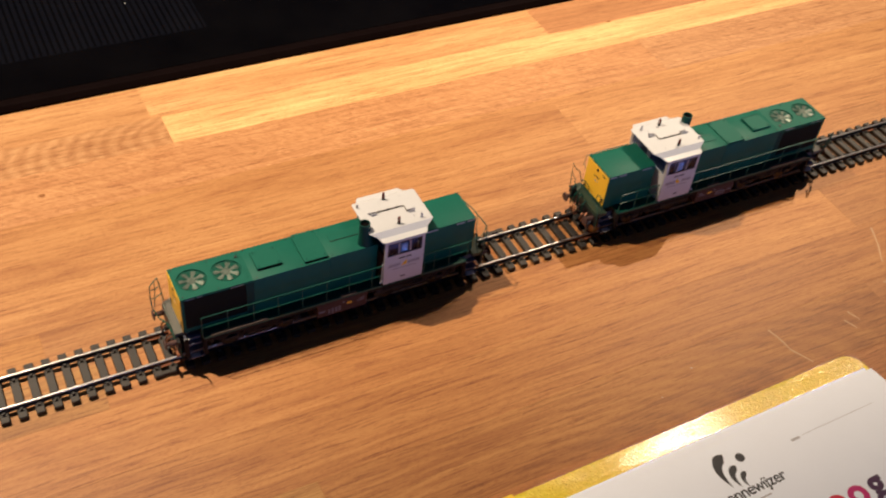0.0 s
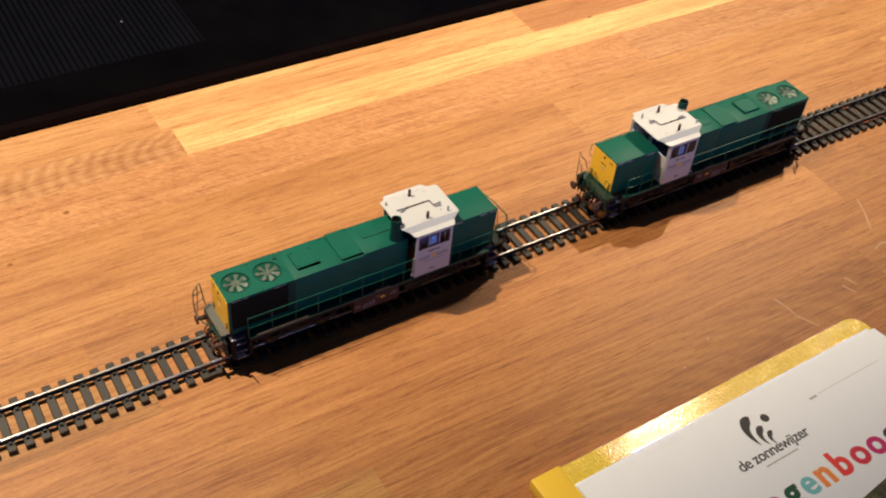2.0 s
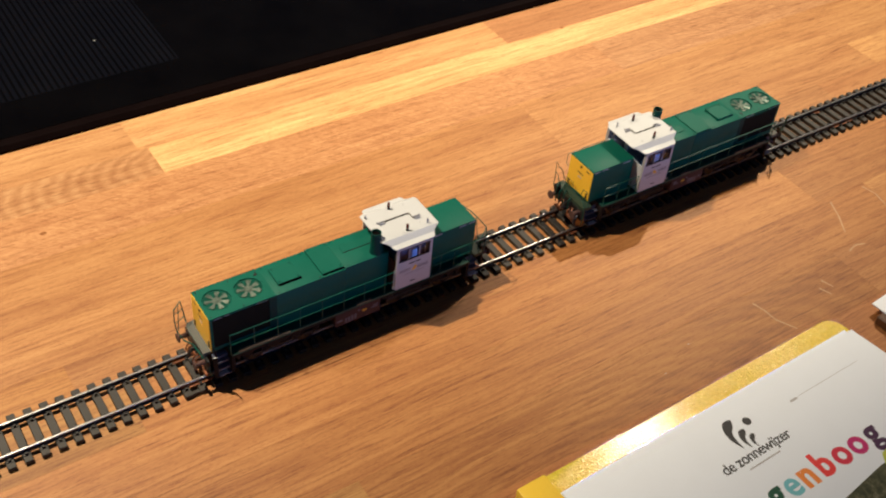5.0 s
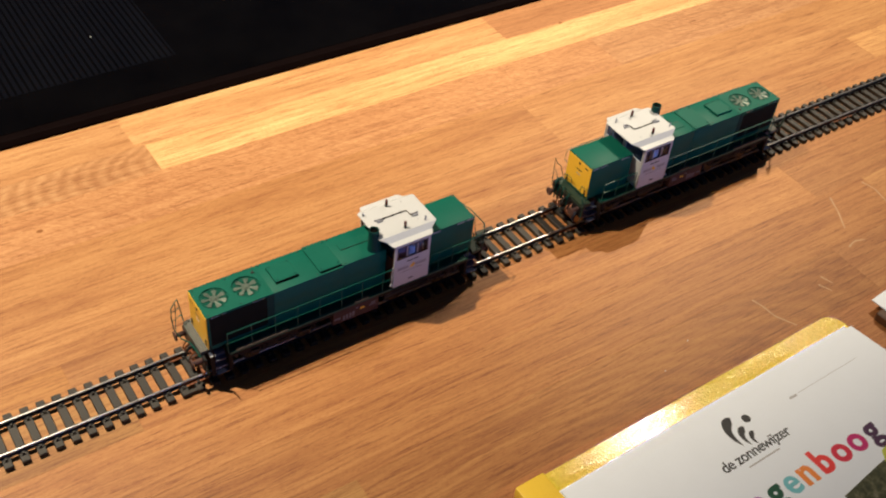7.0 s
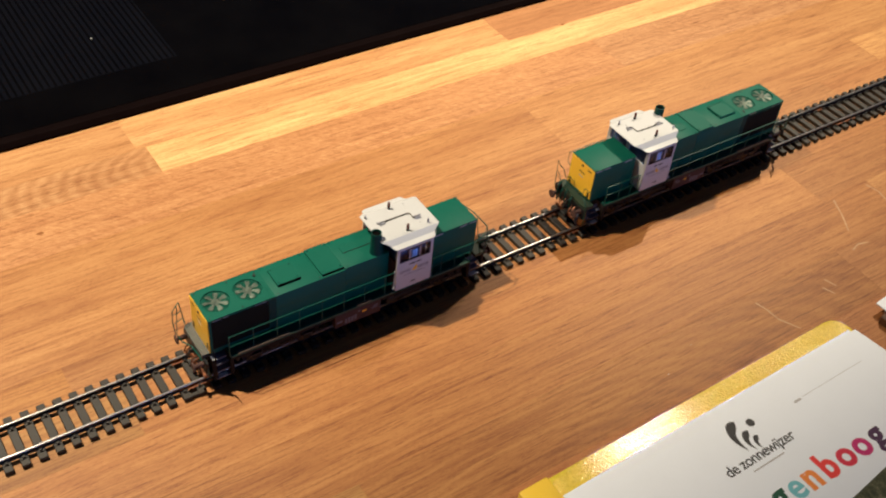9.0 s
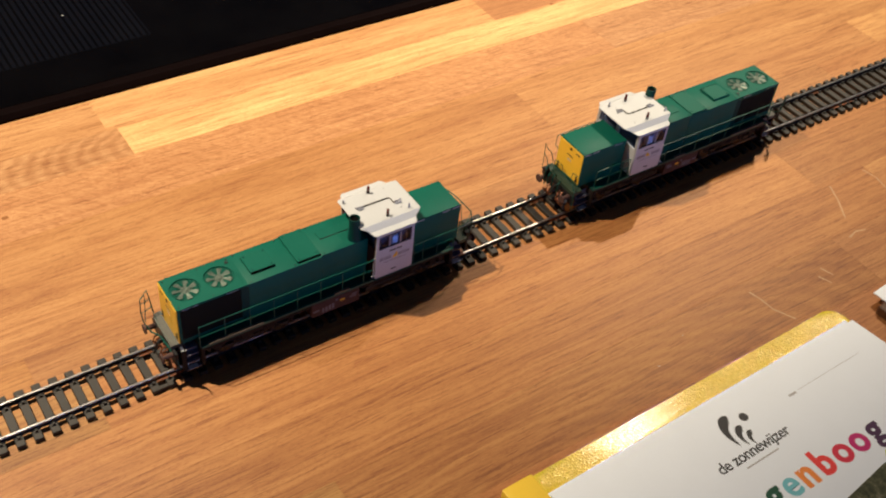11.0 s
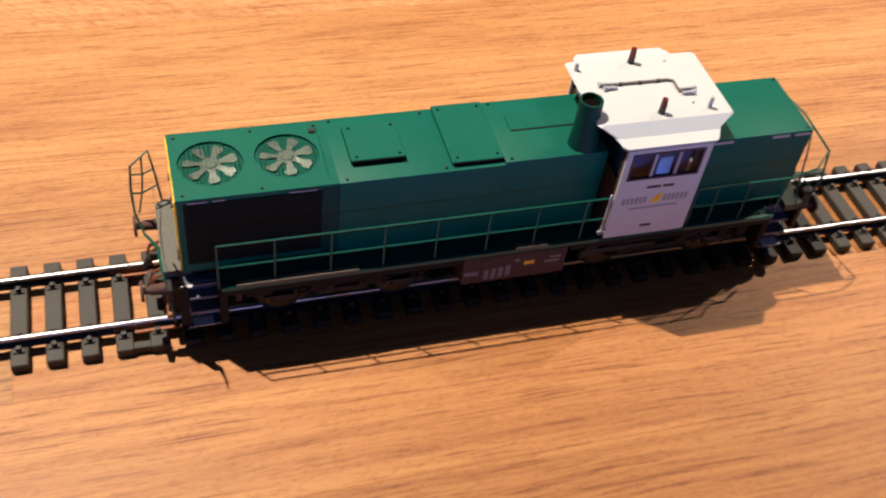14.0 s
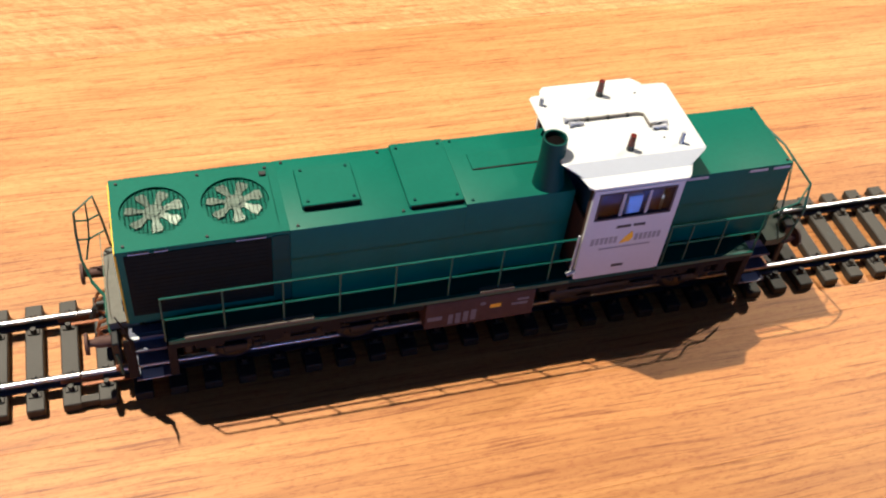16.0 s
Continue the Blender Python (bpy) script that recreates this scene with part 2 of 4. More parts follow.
ZONE_WHITE = plain("grey_zone_print", (0.25, 0.25, 0.24), 0.4)
PANE = clear_pane()
PHOTO = photo_print()
LIME = plain("lime_print", (0.48, 0.52, 0.05), 0.6)
WALL = plain("painted_plaster", (0.19, 0.185, 0.18), 0.8, grain=80)
CEILING = plain("grey_ceiling", (0.36, 0.355, 0.35), 0.85, grain=80)
BRUSHED = plain("dark_brushed_steel", (0.1, 0.097, 0.095), 0.35, 1.0)
FILTER = plain("grease_filter_mesh", (0.09, 0.085, 0.085), 0.45, 0.9)
DARK_WOOD = plain("dark_stained_wood", (0.085, 0.036, 0.014), 0.5, vary=0.3, grain=300)
TITLE = {"red": (0.62, 0.02, 0.03), "plum": (0.07, 0.015, 0.06), "lilac": (0.42, 0.18, 0.48), "green": (0.01, 0.07, 0.035),
         "sky": (0.20, 0.48, 0.55), "orange": (0.75, 0.24, 0.03), "scarlet": (0.68, 0.035, 0.03), "crimson": (0.55, 0.015, 0.05),
         "magenta": (0.45, 0.006, 0.14), "violet": (0.05, 0.012, 0.06)}
TITLE = {k: plain(k + "_ink", v, 0.6, vary=0.03, bump=0) for k, v in TITLE.items()}
M = 0.001


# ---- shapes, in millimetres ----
def box(bm, x0, x1, y0, y1, z0, z1, bevel=0.0, segments=1):
    made = bmesh.ops.create_cube(bm, size=1.0)["verts"]
    for v in made:
        v.co = Vector(((x0 + x1) / 2 + v.co.x * (x1 - x0), (y0 + y1) / 2 + v.co.y * (y1 - y0), (z0 + z1) / 2 + v.co.z * (z1 - z0)))
    if bevel:
        edges = list({e for v in made for e in v.link_edges})
        bmesh.ops.bevel(bm, geom=edges, offset=bevel, segments=segments, affect="EDGES", profile=0.5)


def rod(bm, a, b, r, r2=None, sides=8, caps=True):
    a, b = Vector(a), Vector(b)
    way = b - a
    made = bmesh.ops.create_cone(bm, cap_ends=caps, segments=sides, radius1=r, radius2=r if r2 is None else r2, depth=way.length)["verts"]
    m = Matrix.Translation((a + b) / 2) @ way.to_track_quat("Z", "Y").to_matrix().to_4x4()
    bmesh.ops.transform(bm, matrix=m, verts=made)


def wire(bm, points, r, sides=6, r2=None):
    """One bent round bar through the points, tapering from r to r2."""
    pts = [Vector(p) for p in points]
    n = len(pts)
    ahead = [(b - a).normalized() for a, b in zip(pts, pts[1:])]
    rings, side = [], None
    for i, p in enumerate(pts):
        way = (ahead[max(i - 1, 0)] + ahead[min(i, n - 2)]).normalized()
        if side is None:
            side = way.orthogonal().normalized()
        side = (side - way * side.dot(way)).normalized()
        up = way.cross(side)
        rad = r if r2 is None else r + (r2 - r) * i / (n - 1)
        rings.append([p + (side * math.cos(g) + up * math.sin(g)) * rad for g in [2 * math.pi * k / sides for k in range(sides)]])
    loft(bm, rings)


def prism(bm, outline, z0, z1):
    """A slab with the outline of points (x, y) between two heights."""
    low = [bm.verts.new((x, y, z0)) for x, y in outline]
    high = [bm.verts.new((x, y, z1)) for x, y in outline]
    n = len(outline)
    bm.faces.new(high)
    bm.faces.new(low[::-1])
    for i in range(n):
        bm.faces.new((low[i], low[(i + 1) % n], high[(i + 1) % n], high[i]))


def loft(bm, rings):
    """Closed skin through rings of equally many points."""
    rows = [[bm.verts.new(p) for p in ring] for ring in rings]
    n = len(rows[0])
    for a, b in zip(rows, rows[1:]):
        for i in range(n):
            bm.faces.new((a[i], a[(i + 1) % n], b[(i + 1) % n], b[i]))
    bm.faces.new(rows[0][::-1])
    bm.faces.new(rows[-1])


def circle(cx, cy, r, z, n=24, ry=None):
    return [(cx + r * math.cos(2 * math.pi * i / n), cy + (ry or r) * math.sin(2 * math.pi * i / n), z) for i in range(n)]


def finish(bm, name, mat, smooth=True):
    bmesh.ops.recalc_face_normals(bm, faces=bm.faces)
    bmesh.ops.scale(bm, vec=(M, M, M), verts=bm.verts)
    me = bpy.data.meshes.new(name)
    bm.to_mesh(me)
    bm.free()
    for mt in mat if isinstance(mat, (list, tuple)) else [mat]:
        me.materials.append(mt)
    if smooth:
        for p in me.polygons:
            p.use_smooth = True
        me.set_sharp_from_angle(angle=radians(35))
    return me


def part(name, bm, mat, parent, label="", at=None):
    ob = new(name, finish(bm, name, mat))
    ob.parent = parent
    if at:
        ob.location = [c * M for c in at]
    if label:
        tagged(ob, label)
    return ob


def thing(name, label, category, group="", kind="", at=(0, 0, 0), turn=0):
    ob = new(name)
    ob.empty_display_size = 0.01
    ob.matrix_world = pose(at[0] * M, at[1] * M, at[2] * M, 0, 0, turn)
    return tagged(ob, label, category, group, kind)


def solid(name, bm, mat, label, category, kind="", group="", at=(0, 0, 0), turn=0):
    ob = new(name, finish(bm, name, mat))
    ob.matrix_world = pose(at[0] * M, at[1] * M, at[2] * M, 0, 0, turn)
    return tagged(ob, label, category, group, kind)


def cube_part(name, mat, parent, x0, x1, y0, y1, z0, z1, bevel=0.0, label="", segments=1):
    bm = bmesh.new()
    box(bm, x0, x1, y0, y1, z0, z1, bevel, segments)
    return part(name, bm, mat, parent, label)


# ---- room ----
def room():
    for name, (x0, x1, y0, y1, z0, z1), label, mat in (
        ("wall_north", (-1500, 2500, 800, 900, -900, 1700), "plain kitchen wall behind the hob", WALL),
        ("wall_west", (-1600, -1500, -2200, 900, -900, 1700), "plain painted side wall", WALL),
        ("wall_east", (2500, 2600, -2200, 900, -900, 1700), "plain painted side wall", WALL),
        ("ceiling", (-1600, 2600, -2300, 900, 1700, 1800), "plain plastered ceiling", CEILING),
        ("floor", (-1600, 2600, -2300, 900, -1000, -900), "plain kitchen floor", WALL),
    ):
        bm = bmesh.new()
        box(bm, x0, x1, y0, y1, z0, z1)
        solid(name, bm, mat, label, name.split("_")[0], "structure")
    wall = thing("wall_south", "painted wall with a window opening", "wall", kind="structure")
    cube_part("wall_panel", WALL, wall, -1600, -350, -2300, -2200, -900, 1700)
    cube_part("wall_panel", WALL, wall, 1150, 2600, -2300, -2200, -900, 1700)
    cube_part("wall_panel", WALL, wall, -350, 1150, -2300, -2200, -900, -485)
    cube_part("wall_panel", WALL, wall, -350, 1150, -2300, -2200, 65, 1700)


room()


# ---- extractor hood above the hob ----
def extractor_hood():
    hood = thing("extractor_hood", "brushed steel extractor hood with two halogen lamps", "hood", at=(255, 440, 805))
    bm = bmesh.new()
    box(bm, -480, 480, -320, 340, 3, 60, 2)
    part("canopy", bm, BRUSHED, hood)
    cube_part("chimney", BRUSHED, hood, -160, 160, 20, 340, 60, 895, 2)
    for x0 in (-360, -118, 124):
        f = cube_part("filter", FILTER, hood, x0, x0 + 236, -180, 240, -1, 3.2, label="fine metal grease filter")
        for i in range(58):
            cube_part("slat", FILTER, f, x0 + 4 + i * 4, x0 + 6 + i * 4, -176, 236, -2.2, -0.8)
    for x, y in ((LAMP_A[0] / M - 255, LAMP_A[1] / M - 440), (LAMP_B[0] / M - 255, LAMP_B[1] / M - 440)):
        bm = bmesh.new()
        rod(bm, (x, y, 2), (x, y, 12), 30, sides=32)
        part("lamp_housing", bm, BRUSHED, hood)


extractor_hood()


# ---- worktop ----
def worktop():
    top = thing("worktop", "oiled oak worktop glued up from long narrow staves", "worktop", kind="structure")
    bm = bmesh.new()
    box(bm, -700, 1300, -420, 790, -38, -6.2, 1)
    part("core", bm, DARK_WOOD, top)
    cube_part("back_strip", OAK, top, -700, 1300, 213, 790, -6.2, -0.2)
    rng = random.Random(7)
    rows = [213, 177, 150.2, 112, 63.5, 34, 5, -23, -58, -95, -132, -170, -207, -245, -285, -325, -372, -420]
    fixed = {177: [33.8], 150.2: [39.6, 640], 112: [-82, 365], 63.5: [-168, 271], 34: [150, 545], 5: [-60, 480], -23: [-40, 330], -58: [-210, 379], -95: [-190, 420], -132: [31, 350], -170: [60, 390]}
    # (150.2, 1) is a pale stave, brightened further to carry the lamp's glow
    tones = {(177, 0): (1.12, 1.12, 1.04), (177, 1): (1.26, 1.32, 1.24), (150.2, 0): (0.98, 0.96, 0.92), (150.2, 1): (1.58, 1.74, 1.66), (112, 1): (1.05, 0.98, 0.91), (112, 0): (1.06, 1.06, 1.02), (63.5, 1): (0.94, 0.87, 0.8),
             (63.5, 2): (1.02, 0.98, 0.92), (34, 2): (1.22, 1.24, 1.18), (34, 0): (1.0, 0.94, 0.87), (34, 1): (0.98, 0.91, 0.84), (5, 1): (0.88, 0.8, 0.74), (-58, 1): (1.0, 0.93, 0.84), (-95, 1): (0.93, 0.85, 0.74), (-23, 1): (1.0, 0.94, 0.85), (-58, 2): (0.86, 0.8, 0.74), (-95, 2): (1.05, 1.05, 1.02), (-132, 1): (0.86, 0.78, 0.66)}
    for y1, y0 in zip(rows, rows[1:]):
        cuts = fixed.get(y0, [rng.uniform(-250, 50), rng.uniform(250, 520)])
        cuts = [-700] + sorted(cuts) + [1300]
        while cuts[1] - cuts[0] > 520:
            cuts.insert(1, cuts[1] - rng.uniform(260, 480))
        while cuts[-1] - cuts[-2] > 520:
            cuts.insert(-1, cuts[-2] + rng.uniform(260, 480))
        first = cuts.index(sorted(fixed[y0])[0]) if y0 in fixed else 0
        for i, (x0, x1) in enumerate(zip(cuts, cuts[1:])):
            bm = bmesh.new()
            w, h = (x1 - x0) / 2, (y1 - y0) / 2
            box(bm, -w, w, -h, h, -6.2, 0, 0.06)
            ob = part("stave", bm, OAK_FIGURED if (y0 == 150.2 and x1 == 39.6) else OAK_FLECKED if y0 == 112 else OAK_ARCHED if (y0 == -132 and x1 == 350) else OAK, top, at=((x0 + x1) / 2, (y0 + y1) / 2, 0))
            k, warm = rng.uniform(0.84, 1.08), rng.uniform(0.0, 0.2)
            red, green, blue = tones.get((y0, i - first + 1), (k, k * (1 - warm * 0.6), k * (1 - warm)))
            # less blue in the front rows, more in the rows near the hob
            area_tint = (1.0, 0.77) if y0 < 112 and x1 < 60 else (0.93, 0.79) if y0 < 0 else (1.0, 0.95) if y0 < 112 else (1.025, 1.14)
            ob.color = (red, green * area_tint[0], blue * area_tint[1], 1)
    for x, y, a, b in ((-38.4, 131, 2.2, 1.3), (-76, 104, 1.6, 1.0), (-82, 147, 1.4, 0.8), (359, 176.7, 1.8, 1.3), (395, 28, 1.2, 0.7)):
        bm = bmesh.new()
        prism(bm, [(x + a * math.cos(g) * rng.uniform(0.8, 1.1), y + b * math.sin(g) * rng.uniform(0.8, 1.1)) for g in [i * math.pi / 6 for i in range(12)]], -0.2, 0.02)
        part("knot", bm, KNOT, top)
    for x, y in ((224, -107), (199.5, -116.5)):
        bm = bmesh.new()
        prism(bm, [(p[0], p[1]) for p in circle(x, y, 0.32, 0, 10)], -0.2, 0.05)
        part("paint_speck", bm, WHITE, top)
    for pts in (((277, -102), (278.8, -109), (279.2, -117), (285, -128)), ((320, -112), (323, -119)), ((326, -108), (328.5, -115)), ((361, -99), (368, -97), (375, -99)), ((386, -62), (380, -74), (372, -86)), ((417, -61), (419, -70), (415, -85))):
        bm = bmesh.new()
        for a, b in zip(pts, pts[1:]):
            d = (Vector(b) - Vector(a)).normalized() * 0.6
            prism(bm, [(a[0] + d.y, a[1] - d.x), (b[0] + d.y * 0.6, b[1] - d.x * 0.6), (b[0] - d.y * 0.6, b[1] + d.x * 0.6), (a[0] - d.y, a[1] + d.x)], -0.2, 0.015 + 0.002 * len(bm.verts) / 8)
        part("scuff_mark", bm, SCUFF, top)


# ---- hob ----
def hob():
    h = thing("hob", "black ceramic glass hob set into the oak worktop", "hob")
    bm = bmesh.new()
    x0, x1, y0, y1 = -230, 690, 209, 722
    loft(bm, [[(x0 + a, y0 + a, z), (x1 - a, y0 + a, z), (x1 - a, y1 - a, z), (x0 + a, y1 - a, z)] for a, z in ((0, 0), (0, 1.8), (2.0, 4.6), (7, 5.0), (8, 4.6))])
    part("frame", bm, FRAME_BLACK, h, "bevelled black metal rim")
    cube_part("glass", GLASS_TOP, h, x0 + 8.2, x1 - 8.2, y0 + 8.2, y1 - 8.2, 3, 4.9)
    print_area = cube_part("zone_print", ZONE_DOTS, h, -170, 92, 253, 470, 4.85, 4.95, label="faint ribbed cooking zone print")
    for i in range(64):
        cube_part("print_line", GLASS_TOP, print_area, -169 + i * 4.1, -167.4 + i * 4.1, 253.5, 469.5, 4.9, 4.97)
    bm = bmesh.new()
    prism(bm, [(p[0], p[1]) for p in circle(50, 297, 0.7, 0, 10)], 4.9, 5.02)
    part("zone_dot", bm, ZONE_WHITE, h)
    for cx, cy, r in ((272, 359, 90), (530, 359, 75), (530, 590, 90)):
        bm = bmesh.new()
        n = 72
        for i in range(n):
            a, b = 2 * math.pi * i / n, 2 * math.pi * (i + 1) / n
            bm.faces.new([bm.verts.new((cx + q * math.cos(g), cy + q * math.sin(g), 5.05)) for q, g in ((r - 0.5, a), (r + 0.5, a), (r + 0.5, b), (r - 0.5, b))])
        bmesh.ops.remove_doubles(bm, verts=bm.verts, dist=0.001)
        part("zone_ring", bm, ZONE_WHITE, h, "thin grey cooking zone ring")


worktop()
hob()


# ---- track ----
PITCH = 7.54


def rail_mesh(length):
    prof = [(-1.1, 2.6), (1.1, 2.6), (1.1, 2.95), (0.3, 3.25), (0.3, 4.3), (0.7, 4.55), (0.73, 4.74), (0.57, 5.1), (0.36, 5.26), (0, 5.3), (-0.36, 5.26), (-0.57, 5.1), (-0.73, 4.74), (-0.7, 4.55), (-0.3, 4.3), (-0.3, 3.25), (-1.1, 2.95)]
    bm = bmesh.new()
    loft(bm, [[(x, y, z) for y, z in prof] for x in (-length / 2, length / 2)])
    me = finish(bm, "rail", [RAIL_SIDE, STEEL])
    me.set_sharp_from_angle(angle=radians(62))
    for p in me.polygons:
        if p.center.z > 4.8 * M:
            p.material_index = 1
    return me


def sleeper_mesh():
    bm = bmesh.new()
    box(bm, -1.95, 1.95, -15, 15, 0, 2.6, 0.25)
    for s in (-1, 1):
        for d in (-2.1, 2.1):
            y = s * 8.8 + d
            box(bm, -1.3, 1.3, y - 0.75, y + 0.75, 2.5, 3.0, 0.12)
            rod(bm, (0, y, 2.9), (0, y, 4.1), 0.72, 0.6, sides=8)
    return finish(bm, "sleeper", SLEEPER)


def track():
    rails, tie = rail_mesh(229.7), sleeper_mesh()
    starts = [-473 + 230 * i for i in range(6)]
    for n, x0 in enumerate(starts):
        sec = thing("track_section", "straight model railway track on grey-brown plastic sleepers", "track", "track sections", at=(x0 + 115, 0, 0))
        for y in (-8.8, 8.8):
            ob = new("rail", rails)
            ob.parent, ob.location = sec, (0, y * M, 0)
            for end in (-115,):
                bm = bmesh.new()
                reach = 18.0 if y < 0 else 4.5
                box(bm, end - 0.4 * reach if y > 0 else end, end + reach, y - 1.9, y + 1.35, 2.62, 3.1, 0.1)
                box(bm, end - 4.5, end + 4.5, y - 0.75, y + 0.75, 3.0, 4.2, 0.1)
                part("rail_joiner", bm, RUST, sec, "copper-coloured rail joiner")
        k0 = math.ceil((x0 + 15.4) / PITCH)
        k = k0
        while -15.4 + PITCH * k < x0 + 230 - 0.01:
            ob = new("sleeper", tie)
            ob.parent, ob.location = sec, ((-15.4 + PITCH * k - x0 - 115) * M, 0, 0)
            k += 1
        for x, side in ((-11.6, -1), (-68.2, 1), (177.0, 1), (45, -1), (272, 1), (331, -1)):
            if x0 <= x < x0 + 230:
                bm = bmesh.new()
                box(bm, x - x0 - 115 - 2.2, x - x0 - 115 + 2.2, side * 14.6 - 1.9 * (side > 0), side * 14.6 + 1.9 * (side < 0), 0.3, 2.4, 0.1)
                part("sleeper_link", bm, SLEEPER, sec)
        for kk in range(k0 + 5, k0 + 30, 10):
            bm = bmesh.new()
            x = -15.4 + PITCH * kk - x0 - 115
            rod(bm, (x, 0, 2.55), (x, 0, 2.64), 0.75, sides=12)
            part("nail_hole", bm, BLACK, sec)


track()


# ---- locomotives ----
def locomotive(first=True):
    loco = thing("model_locomotive", "green and white model diesel locomotive with yellow ends on track", "locomotive", "model locomotives", at=(74.2, -0.9, 5.3))

    def lp(name, bm, mat, parent=loco, label=""):
        bmesh.ops.translate(bm, vec=(-74.2, 0, -5.3), verts=bm.verts)
        return part(name, bm, mat, parent, label)

    def lbox(name, mat, x0, x1, y0, y1, z0, z1, bevel=0.0, parent=loco, label="", segments=1):
        bm = bmesh.new()
        box(bm, x0, x1, y0, y1, z0, z1, bevel, segments)
        return lp(name, bm, mat, parent, label)

    def wall_with_holes(bm, x0, x1, y0, y1, z, fans, r):
        """Top plate with round openings."""
        for cx, cy, half in fans:
            ring = circle(cx, cy, r, z, 40)
            out = []
            for i in range(40):
                a = 2 * math.pi * i / 40
                c, s = math.cos(a), math.sin(a)
                k = min((half / abs(c)) if abs(c) > 1e-6 else 1e9, (y1 / abs(s)) if abs(s) > 1e-6 else 1e9)
                out.append((cx + k * c, cy + k * s, z))
            inner = [bm.verts.new(p) for p in ring]
            outer = [bm.verts.new(p) for p in out]
            deep = [bm.verts.new((p[0], p[1], z - 2.6)) for p in ring]
            for i in range(40):
                j = (i + 1) % 40
                bm.faces.new((inner[i], outer[i], outer[j], inner[j]))
                bm.faces.new((inner[j], deep[j], deep[i], inner[i]))

    # cooler section with two fans
    W = 10.2
    bm = bmesh.new()
    for y in (-W, W):
        box(bm, -0.74, 33.4, min(y, y * 0.93), max(y, y * 0.93), 22, 43.6)
    box(bm, -0.5, 33.4, -9.4, 9.4, 40.6, 41.0)
    cooler = lp("cooler_hood", bm, GREEN)
    bm = bmesh.new()
    wall_with_holes(bm, 0, 33, -W, W, 44.0, ((7.5, 0, 8.4), (23.7, 0, 7.8), ), 6.9)
    box(bm, 31.4, 33.6, -W, W, 43.6, 44.0)
    for y in (-W, W):
        box(bm, -0.9, 33.4, y - 0.18, y + 0.18, 43.0, 44.02, 0.05)
    box(bm, -0.9, -0.5, -W, W, 43.0, 44.02)
    for x0, x1 in ((-0.85, 1.0), (13.9, 17.6), (30.4, 32.4)):
        for y in (-W, W):
            box(bm, x0, x1, min(y, y * 0.82), max(y, y * 0.82), 43.5, 43.985)
    lp("roof_plate", bm, GREEN, cooler)
    for cx in (7.5, 23.7):
        bm = bmesh.new()
        rod(bm, (cx, 0, 41.0), (cx, 0, 43.45), 6.85, sides=40)
        lp("fan_well", bm, GREEN, cooler)
        fan_hub = bmesh.new()
        rod(fan_hub, (cx, 0, 43.0), (cx, 0, 43.65), 2.4, 2.2, sides=24)
        rod(fan_hub, (cx, 0, 43.6), (cx, 0, 43.85), 1.5, 1.2, sides=16)
        hub = lp("fan", fan_hub, SILVER, cooler, "silver fan with seven short paddle blades")
        for i in range(7):
            bm = bmesh.new()
            a = 2 * math.pi * i / 7 - 0.62
            loft(bm, [[(2.0, -0.55, z), (3.4, -0.75, z), (4.7, -1.35, z), (5.7, -1.1, z), (5.8, 0.8, z), (4.9, 1.2, z), (3.4, 0.75, z), (2.0, 0.55, z)] for z in (-0.08, 0.08)])
            bmesh.ops.transform(bm, matrix=pose(cx, 0, 43.66, 0, 0, math.degrees(a)) @ pose(0, 0, 0, 8, 0, 0), verts=bm.verts)
            lp("blade", bm, SILVER, hub)
        bm = bmesh.new()
        cuts = [k * 0.42 + o for k in range(-16, 17, 2) for o in (-0.05, 0.05)]
        net = {}
        for i, x in enumerate(cuts[:-1]):
            for j, y in enumerate(cuts[:-1]):
                if (i % 2 and j % 2) or math.hypot(x, y) > 6.8:
                    continue
                corner = [(x, y), (cuts[i + 1], y), (cuts[i + 1], cuts[j + 1]), (x, cuts[j + 1])]
                for p in corner:
                    if p not in net:
                        net[p] = bm.verts.new((cx + p[0], p[1], 43.96))
                bm.faces.new([net[p] for p in corner])
        bmesh.ops.solidify(bm, geom=bm.faces[:], thickness=0.08)
        lp("fan_guard", bm, GUARD, cooler, "fine green wire mesh guard")
    # cooler grilles
    for s in (-1, 1):
        g = lbox("side_grille", GRILLE, 0.6, 29.5, min(s * 10.0, s * 10.45), max(s * 10.0, s * 10.45), 24.5, 42.6, 0.1, cooler, "black louvred radiator grille")
        for i in range(15):
            z = 25.3 + i * 1.15
            lbox("louvre", GRILLE, 1.2, 29.0, min(s * 10.4, s * 10.52), max(s * 10.4, s * 10.52), z, z + 0.5, 0.04, g)
        for x0, x1 in ((1.5, 5.6), (6.6, 9.2), (22.5, 28.5)):
            lbox("label_strip", PALE, x0, x1, min(s * 10.2, s * 10.38), max(s * 10.2, s * 10.38), 42.75, 43.5, 0, cooler)
    # engine hood
    bm = bmesh.new()
    box(bm, 33.2, 70.6, -10.6, 10.6, 22, 44.1, 0.35, 2)
    engine = lp("engine_hood", bm, GREEN)
    bm = bmesh.new()
    box(bm, 70.4, 95, -10.4, 10.4, 22, 44.7, 0.35, 2)
    rear = lp("exhaust_hood", bm, GREEN)
    for s in (-1, 1):
        lbox("hood_seam", DEEP_GREEN, 29.7, 33.2, min(s * 10.2, s * 10.5), max(s * 10.2, s * 10.5), 22.6, 43.0, 0, engine)
    # each hatch gets a black strip in place of the shade under its front
    p1 = lbox("roof_hatch", GREEN, 36.7, 48.8, -5.5, 6.0, 44.0, 45.45, 0.12, engine)
